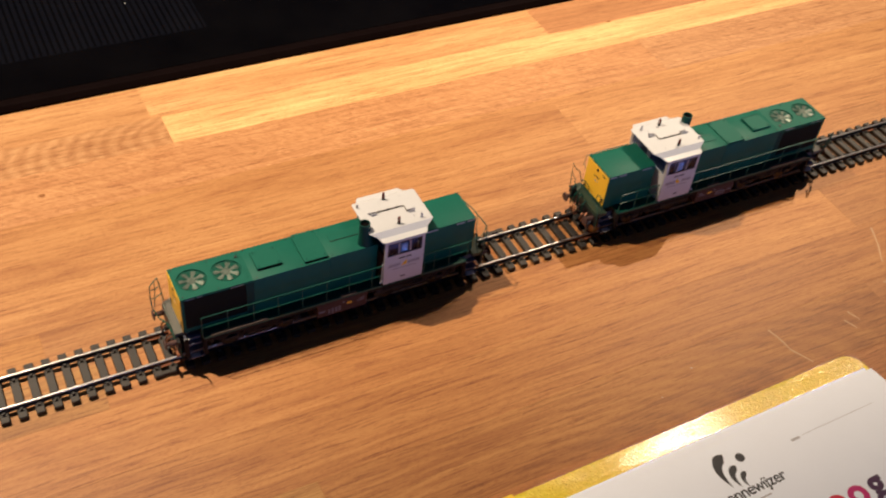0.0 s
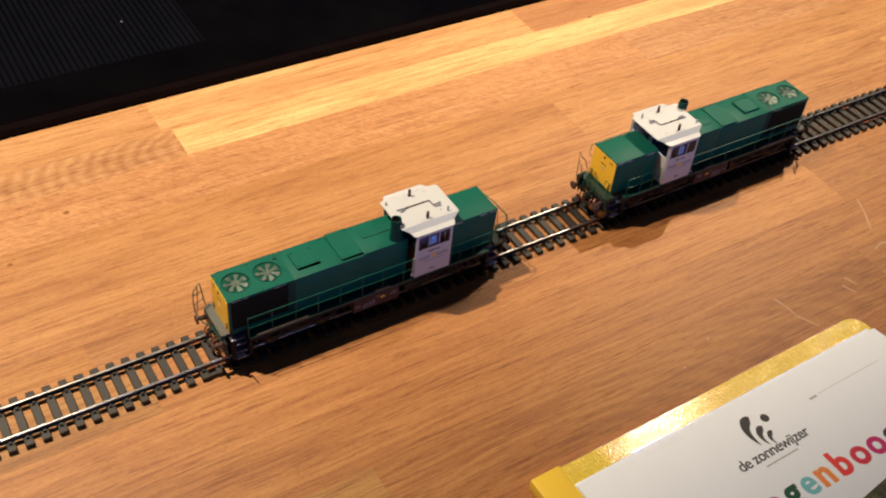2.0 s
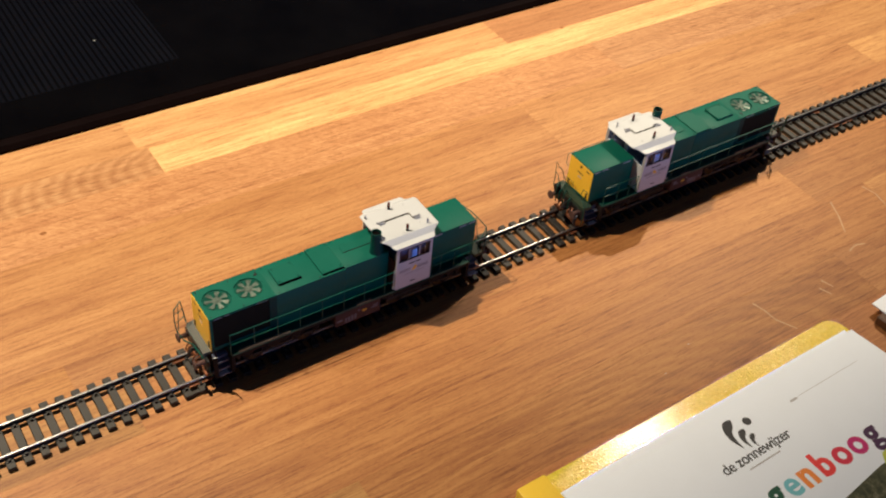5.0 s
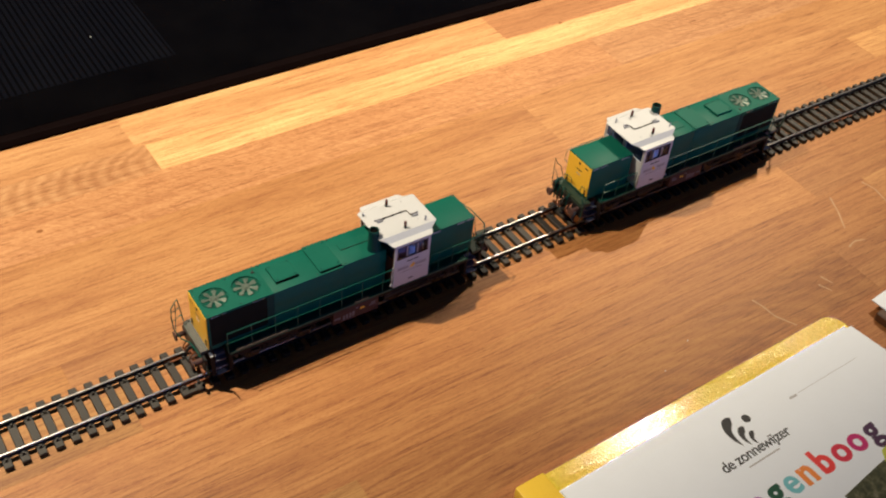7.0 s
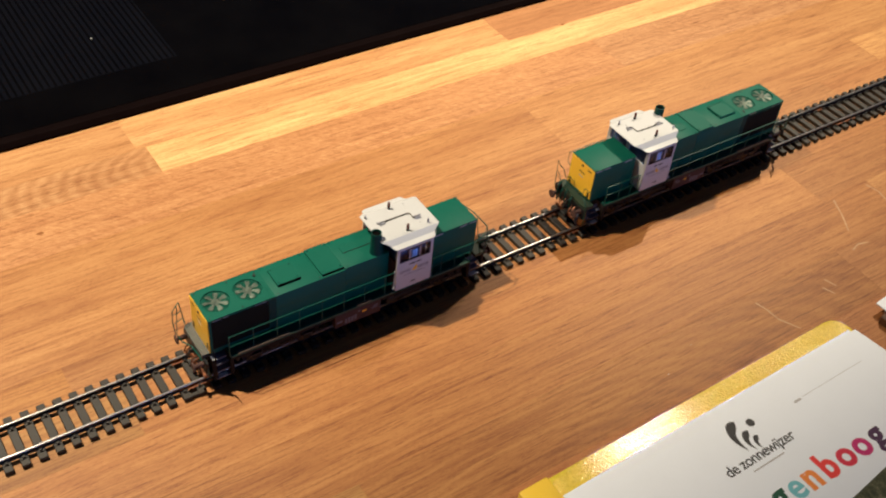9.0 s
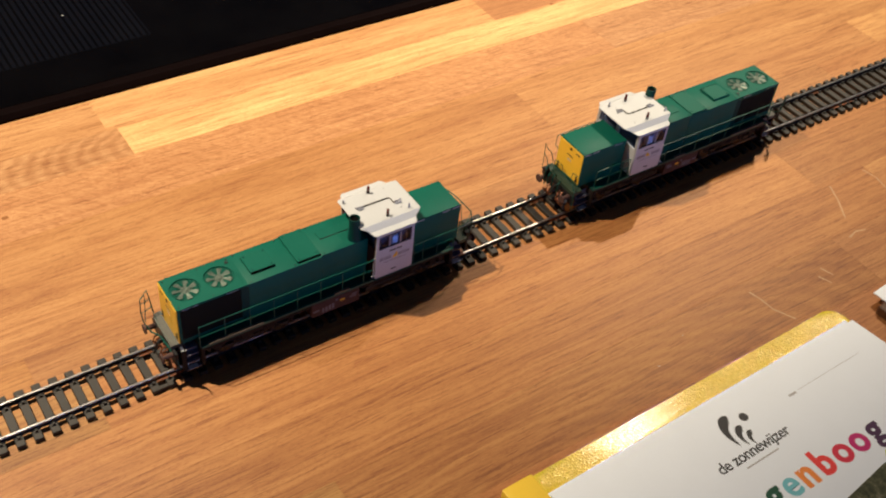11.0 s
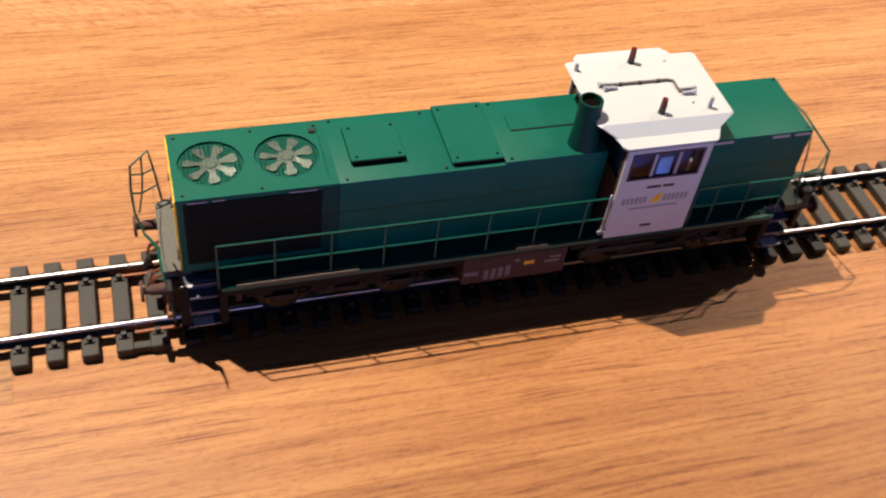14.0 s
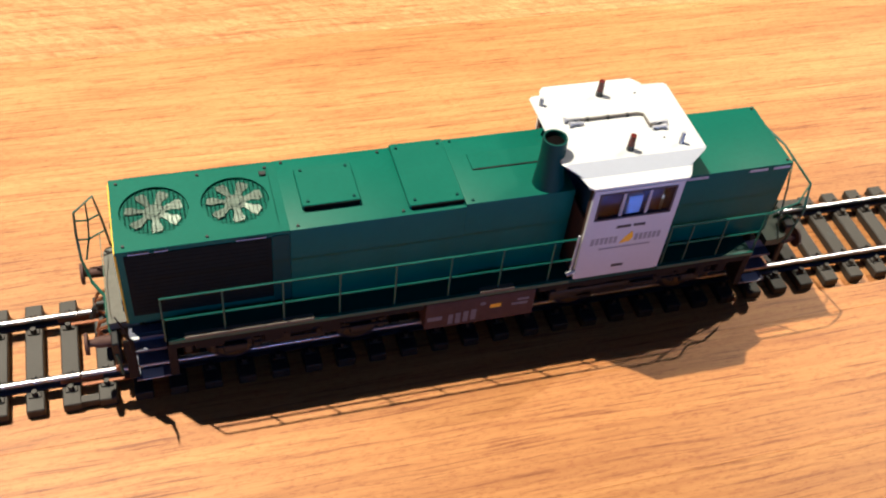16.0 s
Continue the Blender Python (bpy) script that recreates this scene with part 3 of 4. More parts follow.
    lbox("hatch_slot_shade", OPENING_SHADE, 37.0, 48.6, -5.85, -5.45, 44.12, 45.3, 0.03, p1, "black strip imitating the shade under the hatch")
    p2 = lbox("roof_hatch", GREEN, 58.4, 70.3, -9.1, 10.2, 44.0, 45.2, 0.12, engine)
    lbox("hatch_slot_shade", OPENING_SHADE, 58.8, 70.1, -9.45, -9.05, 44.12, 45.05, 0.03, p2, "black strip imitating the shade under the hatch")
    lbox("roof_step", GREEN, 74.5, 92, -0.35, 4.5, 44.6, 45.05, 0.08, rear)
    lbox("step_edge", BLACK, 74.6, 92, -0.55, -0.3, 44.65, 44.95, 0, rear)
    for x, y, z in ((0.6, 8.8, 44), (0.8, -9.0, 44), (17, -9.2, 44), (17, 8.8, 44), (31, 8.6, 44), (34.6, 9.4, 44.1), (35, -9.6, 44.1), (55.6, 9.2, 44.1), (57, -9.4, 44.1), (38, 4.9, 45.45), (47.6, 4.9, 45.45), (38, -4.4, 45.45), (47.6, -4.4, 45.45), (59.6, 8.6, 45.2), (69, 8.6, 45.2), (59.8, -7.6, 45.2), (69, -7.6, 45.2), (72, 9.3, 44.7), (72, -9.4, 44.7)):
        bm = bmesh.new()
        rod(bm, (x, y, z - 0.1), (x, y, z + 0.35), 0.36, 0.3, sides=8)
        lp("lifting_bolt", bm, BLACK if z < 44.5 else DEEP_GREEN, engine)
    lbox("roof_hook", BLACK, 29.6, 31.0, 6.2, 7.4, 44, 44.5, 0.1, cooler)
    bm = bmesh.new()
    wire(bm, [(2, 10.3, 42.6), (2.4, 11.3, 43.0), (32, 11.3, 43.0), (32.4, 10.3, 42.6)], 0.2)
    lp("roof_grab_rail", bm, DEEP_GREEN, cooler)
    # yellow cooler end
    bm = bmesh.new()
    box(bm, -1.15, -0.76, -10.1, 10.1, 22.3, 43.4, 0.1)
    front = lp("end_panel", bm, YELLOW, loco, "flat yellow end panel with lamps")
    # exhaust
    bm = bmesh.new()
    n = 24
    loft(bm, [circle(89.7, -7.0, 3.6, 44.5, n, 3.3), circle(89.6, -7.0, 3.3, 46.5, n, 3.1), circle(89.4, -7.0, 2.8, 50.0, n), circle(89.3, -6.9, 2.65, 54.3, n), circle(89.2, -6.9, 2.65, 57.4, n), circle(89.2, -6.9, 2.25, 57.4, n), circle(89.25, -6.9, 2.25, 50.0, n)])
    pipe = lp("exhaust_pipe", bm, DEEP_GREEN, rear, "flared dark green exhaust pipe")
    # black plug paints the darkness inside the pipe
    bm = bmesh.new()
    rod(bm, (89.25, -6.9, 49.5), (89.22, -6.9, 56.2), 2.22, sides=24)
    lp("bore_shade_plug", bm, OPENING_SHADE, pipe)
    # short hood
    bm = bmesh.new()
    box(bm, 118.4, 148.3, -10.2, 10.2, 22, 44.0, 0.35, 2)
    short = lp("short_hood", bm, GREEN)
    for x0, x1 in ((121.5, 127), (137.5, 142), (143.5, 147.6)):
        for s in (-1, 1):
            lbox("label_strip", PALE, x0, x1, min(s * 10.1, s * 10.3), max(s * 10.1, s * 10.3), 42.7, 43.4, 0, short)
    for y in (-9.1, 9.1):
        bm = bmesh.new()
        rod(bm, (147.2, y, 43.9), (147.2, y, 44.35), 0.36, 0.3, sides=8)
        lp("lifting_bolt", bm, BLACK, short)
    bm = bmesh.new()
    box(bm, 148.1, 148.5, -9.9, 9.9, 23.6, 43.2, 0.1)
    front2 = lp("end_panel", bm, YELLOW, loco, "flat yellow end panel with lamps")
    for face, x, way in ((front, -1.15, -1), (front2, 148.5, 1)):
        for y, z, r, mat in ((-8, 25, 0.85, BLACK), (8, 25, 0.85, BLACK), (-8, 27, 0.7, BLACK), (8, 27, 0.7, BLACK), (0, 41.3, 0.8, BLACK)):
            bm = bmesh.new()
            rod(bm, (x, y, z), (x + way * 0.35, y, z), r, sides=14)
            lp("lamp", bm, mat, face)
        for y0, y1, z0, z1, mat in ((-2.4, 2.4, 36.4, 37.1, LETTER_DARK), (-1.6, 1.6, 33.6, 34.4, LETTER_GREY), (-2.0, 2.0, 32.2, 33.0, LOGO_YELLOW), (4.4, 7.4, 40.6, 41.4, LETTER_DARK)):
            lbox("lettering_bar", mat, min(x, x + way * 0.06), max(x, x + way * 0.06), y0, y1, z0, z1, 0, face)
    # frame, sills and platforms
    lbox("walkway", DEEP_GREEN, 6.6, 141.8, -16.4, 16.4, 20.6, 22.2, 0.3, loco, "dark walkway along the hoods")
    lbox("main_frame", CHASSIS, 2, 146.5, -9, 9, 12, 21, 0.3)
    for s in (-1, 1):
        for x0, x1 in ((6.4, 61.5), (88.5, 142)):
            lbox("side_sill", SILL, x0, x1, min(s * 14.6, s * 16.2), max(s * 14.6, s * 16.2), 18.9, 20.7, 0.25)
        rng = random.Random(31 if s < 0 else 32)
        for lo, hi in ((9.5, 60.5), (89.5, 139.0)):
            x = lo
            while x < hi - 2:
                w = rng.uniform(1.8, 6.5)
                z0 = rng.uniform(15.2, 18.2)
                y = rng.uniform(14.6, 15.9)
                lbox("equipment_box", rng.choice((SILL, SILL, CHASSIS)), x, min(x + w, hi), min(s * 13.2, s * y), max(s * 13.2, s * y), z0, 19.0, 0.3)
                x += w + rng.uniform(0.3, 3.0)
        for x0 in (6.2, 140.4):
            lbox("step_side", SILL, x0, x0 + 1.8, min(s * 12, s * 16.3), max(s * 12, s * 16.3), 10.2, 20.8, 0.2)
        tank = lbox("fuel_tank", BROWN, 62, 88, min(s * 8, s * 16.2), max(s * 8, s * 16.2), 11.6, 20.4, 0.5, loco, "brown fuel tank with white stencil marks", 2)
        y0, y1 = min(s * 16.15, s * 16.26), max(s * 16.15, s * 16.26)
        for x0, x1, z0, z1, mat in ((62.6, 66, 14.6, 15.9, STENCIL), (67.5, 68.6, 12.6, 16, STENCIL), (69.2, 70.4, 12.6, 16.2, STENCIL), (71, 72.2, 12.8, 16.4, STENCIL), (72.8, 74, 13, 16.6, STENCIL),
                                    (74.8, 76, 17.6, 18.6, STENCIL), (77.2, 79.8, 16.2, 17.4, LOGO_YELLOW), (82.4, 86.2, 16, 16.8, STENCIL), (83.6, 86.4, 17.4, 18.2, STENCIL)):
            lbox("stencil_bar", mat, x0, x1, y0, y1, z0, z1, 0, tank)
    for x0, x1, tip in ((-4.9, 1.2, -4.9), (147.4, 153.5, 153.5)):
        bm = bmesh.new()
        inner, outer = (x1, x0) if tip < 0 else (x0, x1)
        sgn = 1 if tip > 0 else -1
        near = [(inner, -13.4), (outer - sgn * 2.6, -13.4), (outer - sgn * 0.6, -12.6), (outer, -11.4)] if sgn > 0 else [(inner, -9.1), (outer, -9.1)]
        prism(bm, (near + [(outer, 11.4), (outer - sgn * 0.6, 12.6), (outer - sgn * 2.6, 13.4), (inner, 13.4)])[:: sgn], 19.8, 21.8)
        lp("end_platform", bm, GREY if sgn < 0 else OLIVE, loco, "chamfered end platform")
        lbox("buffer_beam", CHASSIS, min(tip, tip - sgn * 1.6), max(tip, tip - sgn * 1.6), -13.2, 13.2, 12.6, 19.8, 0.3)
        for s in (-1, 1):
            for z, o in ((17.2, 0), (13.4, 0.8), (9.6, 1.6)):
                lbox("step", STEP_GREY, min(inner - sgn * 4.9, inner + sgn * 2.2), max(inner - sgn * 4.9, inner + sgn * 2.2), min(s * (10.8 + o), s * (14.0 + o)), max(s * (10.8 + o), s * (14.0 + o)), z - 0.35, z + 0.2, 0.08)
            if sgn < 0 and s < 0:
                lbox("step", STEP_GREY, -1.2, 6.1, -12.4, -9.1, 19.4, 19.9, 0.08)
            # white plates painted in as the glint on the step treads
            for z, o, w, a, c in ((19.7, -0.2, 0.8, 0.4, 2.8), (9.7, 1.0, 2.6, -3.4, 1.0)):
                lbox("tread_glint", WHITE, min(inner + sgn * a, inner + sgn * c), max(inner + sgn * a, inner + sgn * c), min(s * (12.4 + o), s * (12.4 + o + w)), max(s * (12.4 + o), s * (12.4 + o + w)), z + 0.15, z + 0.4, 0.05)
            lbox("step_back", STEP_GREY, min(inner - sgn * 4.9, inner + sgn * 2.2), max(inner - sgn * 4.9, inner + sgn * 2.2), min(s * 11.0, s * 11.5), max(s * 11.0, s * 11.5), 9.4, 20, 0.1)
            # buffers
            bm = bmesh.new()
            rod(bm, (tip, s * 10, 17.4), (tip + sgn * 3.4, s * 10, 17.4), 1.35, 1.2, sides=16)
            rod(bm, (tip + sgn * 3.2, s * 10, 17.4), (tip + sgn * 4.9, s * 10, 17.4), 0.85, sides=14)
            b = lp("buffer", bm, BROWN)
            bm = bmesh.new()
            rod(bm, (tip + sgn * 4.7, s * 10, 17.4), (tip + sgn * 5.4, s * 10, 17.4), 2.5, 2.3, sides=24)
            lp("buffer_head", bm, BROWN, b)
            # corner railings; one cooler-end corner has an added shadow caster instead
            bm = bmesh.new()
            tall = s == -sgn
            if tall and sgn > 0 and first:
                wire(bm, [(148.6, 6.1, 42.5), (150.8, -2.5, 42.2), (154.2, -11.7, 37.8), (153.8, -13.8, 31.0), (152.4, -13.8, 21.4)], 0.3)
                wire(bm, [(151.8, -5.6, 40.8), (148.8, -11.0, 36.8), (148.8, -13.0, 27.0), (150.4, -13.6, 21.4)], 0.24)
                wire(bm, [(154.2, -11.7, 37.8), (149.6, -15.4, 36.0), (142.4, -16.0, 34.4)], 0.24)
                wire(bm, [(153.9, -13.4, 32.0), (148.8, -12.2, 31.0)], 0.22)
            elif tall and sgn > 0:
                wire(bm, [(154.2, -13.5, 20.0), (154.4, -13.5, 28.0), (154.9, -13.5, 38.0), (152.5, -13.5, 33.0), (149.4, -13.5, 30.0), (146.6, -13.5, 22.0)], 0.25)
                wire(bm, [(154.6, -13.5, 31.0), (151.6, -13.5, 26.0), (150.6, -13.5, 21.5)], 0.2)
                wire(bm, [(147.8, -10.4, 33.5), (147.9, -13.2, 35.0), (147.2, -13.4, 40.8), (135.0, -13.4, 41.4), (123.5, -13.4, 41.2), (122.6, -10.4, 41.0)], 0.22)
                wire(bm, [(151, -7.8, 21.6), (151, -7.8, 29.4), (151, -1.8, 30.0), (151, -0.8, 26.4), (151, 6.6, 26.4), (151, 7.4, 31.0), (151, 12.8, 31.4), (151, 13.2, 21.6)], 0.22)
            elif tall:
                # leaning far corner railing, and the tube along the platform's edge
                k = s
                def at(x, y, z):
                    return (x if sgn < 0 else 148.2 - x, y * k, z)
                wire(bm, [at(-3.2, 15, 20), at(-4.0, 15.3, 28), at(-5.0, 15.5, 35.4), at(-9.2, 13, 33.5), at(-9.7, 12.8, 27), at(-9.6, 11, 21), at(-8.0, 7, 17.6)], 0.3)
                wire(bm, [at(-8.0, 7, 17.6), at(-5.6, 2, 18.2), at(-5.1, -6, 18.6), at(-4.6, -10.8, 18), at(-4.2, -13.2, 16.2), at(-3.6, -14.0, 10.4)], 0.4)
                wire(bm, [at(-6.6, 14.4, 34.8), at(-6.8, 14.3, 29.5), at(-7.4, 14, 24), at(-8.6, 11.6, 20)], 0.22)
                wire(bm, [at(-9.4, 13, 31), at(-6.8, 14.3, 29.5), at(-4.2, 15.3, 30)], 0.22)
                wire(bm, [at(-9.6, 12.6, 25.5), at(-7.4, 14, 24), at(-3.7, 15.2, 25)], 0.22)
            elif sgn < 0:
                # no railing here: unseen stick and plate added to cast a claw-shaped shadow
                wire(bm, [(-0.6, s * 14.8, 18.0), (-0.7, s * 15.2, 22.0), (-1.4, s * 16.2, 27.4), (-2.7, s * 17.0, 33.0)], 0.55, 8, 0.15)
                box(bm, -2.4, -0.2, min(s * 14.4, s * 15.0), max(s * 14.4, s * 15.0), 9.6, 22.4, 0.2)
            else:
                wire(bm, [(tip, s * 14.0, 19.6), (tip + sgn * 0.5, s * 14.0, 23.4), (tip + sgn * 0.3, s * 12.2, 26.0), (tip, s * 10.4, 26.4)], 0.26)
                wire(bm, [(tip, s * 13.8, 20.4), (tip + sgn * 0.4, s * 14.2, 13.0), (tip + sgn * 0.2, s * 13.6, 10.5)], 0.3)
            lp("corner_railing", bm, SILL if sgn < 0 and not tall else RAIL_GREEN)
            bm = bmesh.new()
            wire(bm, [(tip, s * 13.4 if tall else s * 10.4, 26.4), (tip, s * 8.0, 25.4), (tip, s * 5.0, 23.8), (tip, 0, 23.4)], 0.09)
            lp("front_chain", bm, GUARD if sgn < 0 else DEEP_GREEN)
            for dy in (-3.2, 3.2):
                bm = bmesh.new()
                cy = s * 4.2 + dy * 0.3
                wire(bm, [(tip, cy, 16.6), (tip + sgn * 2.4, cy + 0.4, 15.2), (tip + sgn * 3.2, cy + 0.6, 12.4), (tip + sgn * 2.0, cy + 0.3, 10.4), (tip + sgn * 0.6, cy, 11.4)], 0.42)
                lp("brake_hose", bm, RUST)
        bm = bmesh.new()
        wire(bm, [(tip, 0, 17.4), (tip + sgn * 3, 0, 17.0), (tip + sgn * 4, 0, 14.0)], 0.7)
        box(bm, min(tip, tip + sgn * 2.6), max(tip, tip + sgn * 2.6), -0.5, 0.5, 16.2, 18.6, 0.2)
        lp("coupling_hook", bm, BLACK)
        if sgn > 0:
            for y, z in ((-9.2, 25.0), (-6.4, 22.6), (-2.6, 24.2), (2.0, 22.4)):
                bm = bmesh.new()
                wire(bm, [(tip - 1.2, y, 21.0), (tip + 0.4, y, z), (tip + 2.2, y + 0.5, z - 1.4), (tip + 2.6, y + 0.9, 17.0), (tip + 1.4, y + 0.4, 12.6)], 0.42)
                lp("air_hose", bm, DEEP_GREEN, loco, "dark green air hose")
            lbox("valve_block", CHASSIS, tip - 0.6, tip + 2.4, -11.6, -8.0, 19.4, 23.6, 0.4)
        lbox("coupler_pocket", BLACK, min(tip - sgn * 6, tip + sgn * 4), max(tip - sgn * 6, tip + sgn * 4), -1.8, 1.8, 8.4, 10.4, 0.2)
        lbox("rail_guard", RUST, min(tip - sgn * 1, tip + sgn * 0.4), max(tip - sgn * 1, tip + sgn * 0.4), -10.5, 10.5, 7.2, 8.6, 0.2)
    # side handrails
    def handrail(s, xs, z0=22, z1=35.2, zm=28.6):
        bm = bmesh.new()
        y = s * 16.0
        wire(bm, [(xs[0], y, z0), (xs[0], y, z1), (xs[-1], y, z1), (xs[-1], y, z0 if len(xs) < 6 else z1 - 0.5)], 0.26)
        wire(bm, [(xs[0], y, zm), (xs[-1], y, zm)], 0.22)
        hr = lp("side_handrail", bm, RAIL_GREEN)
        for x in xs[1:-1]:
            bm = bmesh.new()
            wire(bm, [(x, y, z0), (x, y, z1)], 0.22)
            lp("handrail_post", bm, RAIL_GREEN, hr)
    for s in (-1, 1):
        lift = 0 if first or s > 0 else 3.2
        handrail(s, (6.2, 18.4, 30.7, 42.6, 54.6, 66.7, 78.3, 90.0, 95.0), z1=35.2 + lift)
        handrail(s, (118.0, 123.5, 132.0, 142.0), z1=34.6 + lift * 1.2)
        lbox("walkway_edge", RAIL_GREEN, 6.6, 95, min(s * 15.9, s * 16.9), max(s * 15.9, s * 16.9), 21.5, 22.6, 0.15)
        lbox("walkway_edge", RAIL_GREEN, 117, 141.8, min(s * 15.9, s * 16.9), max(s * 15.9, s * 16.9), 21.5, 22.6, 0.15)
        # beige strips paint the lit stretches of the dark walkway
        lbox("walkway_lit_strip", LIT_STRIP, 10, 37, min(s * 15.4, s * 16.9), max(s * 15.4, s * 16.9), 22.3, 23.1, 0.1, loco, "beige strip imitating a lit stretch of walkway")
        lbox("walkway_lit_strip", LIT_STRIP, 74, 82, min(s * 15.4, s * 16.9), max(s * 15.4, s * 16.9), 22.3, 23.1, 0.1, loco, "beige strip imitating a lit stretch of walkway")
        lbox("air_tank", CHASSIS, 92, 112, min(s * 11, s * 15.2), max(s * 11, s * 15.2), 13.4, 17, 0.8, segments=2)
    # bogies
    for cx in (34.0, 114.4):
        for s in (-1, 1):
            bm = bmesh.new()
            box(bm, cx - 20, cx + 20, min(s * 12.4, s * 14.0), max(s * 12.4, s * 14.0), 13.6, 16.2, 0.4)
            box(bm, cx - 6, cx + 6, min(s * 12.4, s * 14.4), max(s * 12.4, s * 14.4), 12.9, 16.8, 0.5)
            frame_ob = lp("bogie_frame", bm, CHASSIS)
            for ax in (-13.8, 13.8):
                bm = bmesh.new()
                box(bm, cx + ax - 2.6, cx + ax + 2.6, min(s * 13.4, s * 15.2), max(s * 13.4, s * 15.2), 12.9, 15.8, 0.7, 2)
                lp("axle_box", bm, CHASSIS, frame_ob)
                for o in (-4.6, 4.6):
                    bm = bmesh.new()
                    rod(bm, (cx + ax + o, s * 13.8, 13.8), (cx + ax + o, s * 13.8, 16.9), 1.1, sides=10)
                    lp("spring", bm, CHASSIS, frame_ob)
            for i in range(5):
                lbox("brake_pipe", CHASSIS, cx - 18 + i * 8, cx - 12 + i * 8, min(s * 14.6, s * 15.2), max(s * 14.6, s * 15.2), 15.2, 15.9, 0.2, frame_ob)
        for ax in (-13.8, 13.8):
            for s in (-1, 1):
                bm = bmesh.new()
                rod(bm, (cx + ax, s * 7.6, 10.6), (cx + ax, s * 10.2, 10.6), 5.25, sides=32)
                rod(bm, (cx + ax, s * 7.2, 10.6), (cx + ax, s * 7.7, 10.6), 5.9, sides=32)
                wheel = lp("wheel", bm, RAIL_SIDE)
                bm = bmesh.new()
                rod(bm, (cx + ax, s * 10.15, 10.6), (cx + ax, s * 10.5, 10.6), 4.2, sides=28)
                lp("wheel_disc", bm, WHEEL_RIM, wheel, "brass-coloured wheel centre")
            bm = bmesh.new()
            rod(bm, (cx + ax, -8, 10.6), (cx + ax, 8, 10.6), 1.2, sides=10)
            lp("axle", bm, CHASSIS)
    if not first:
        bm = bmesh.new()
        rod(bm, (150.6, 8.6, 10.2), (150.6, 10.2, 10.2), 4.9, sides=32)
        idler = lp("wheel", bm, RAIL_SIDE)
        bm = bmesh.new()
        rod(bm, (150.6, 10.1, 10.2), (150.6, 10.5, 10.2), 4.0, sides=28)
        lp("wheel_disc", bm, BRASS, idler, "brass-coloured wheel centre")
    cab(loco, lp, lbox)
    return loco


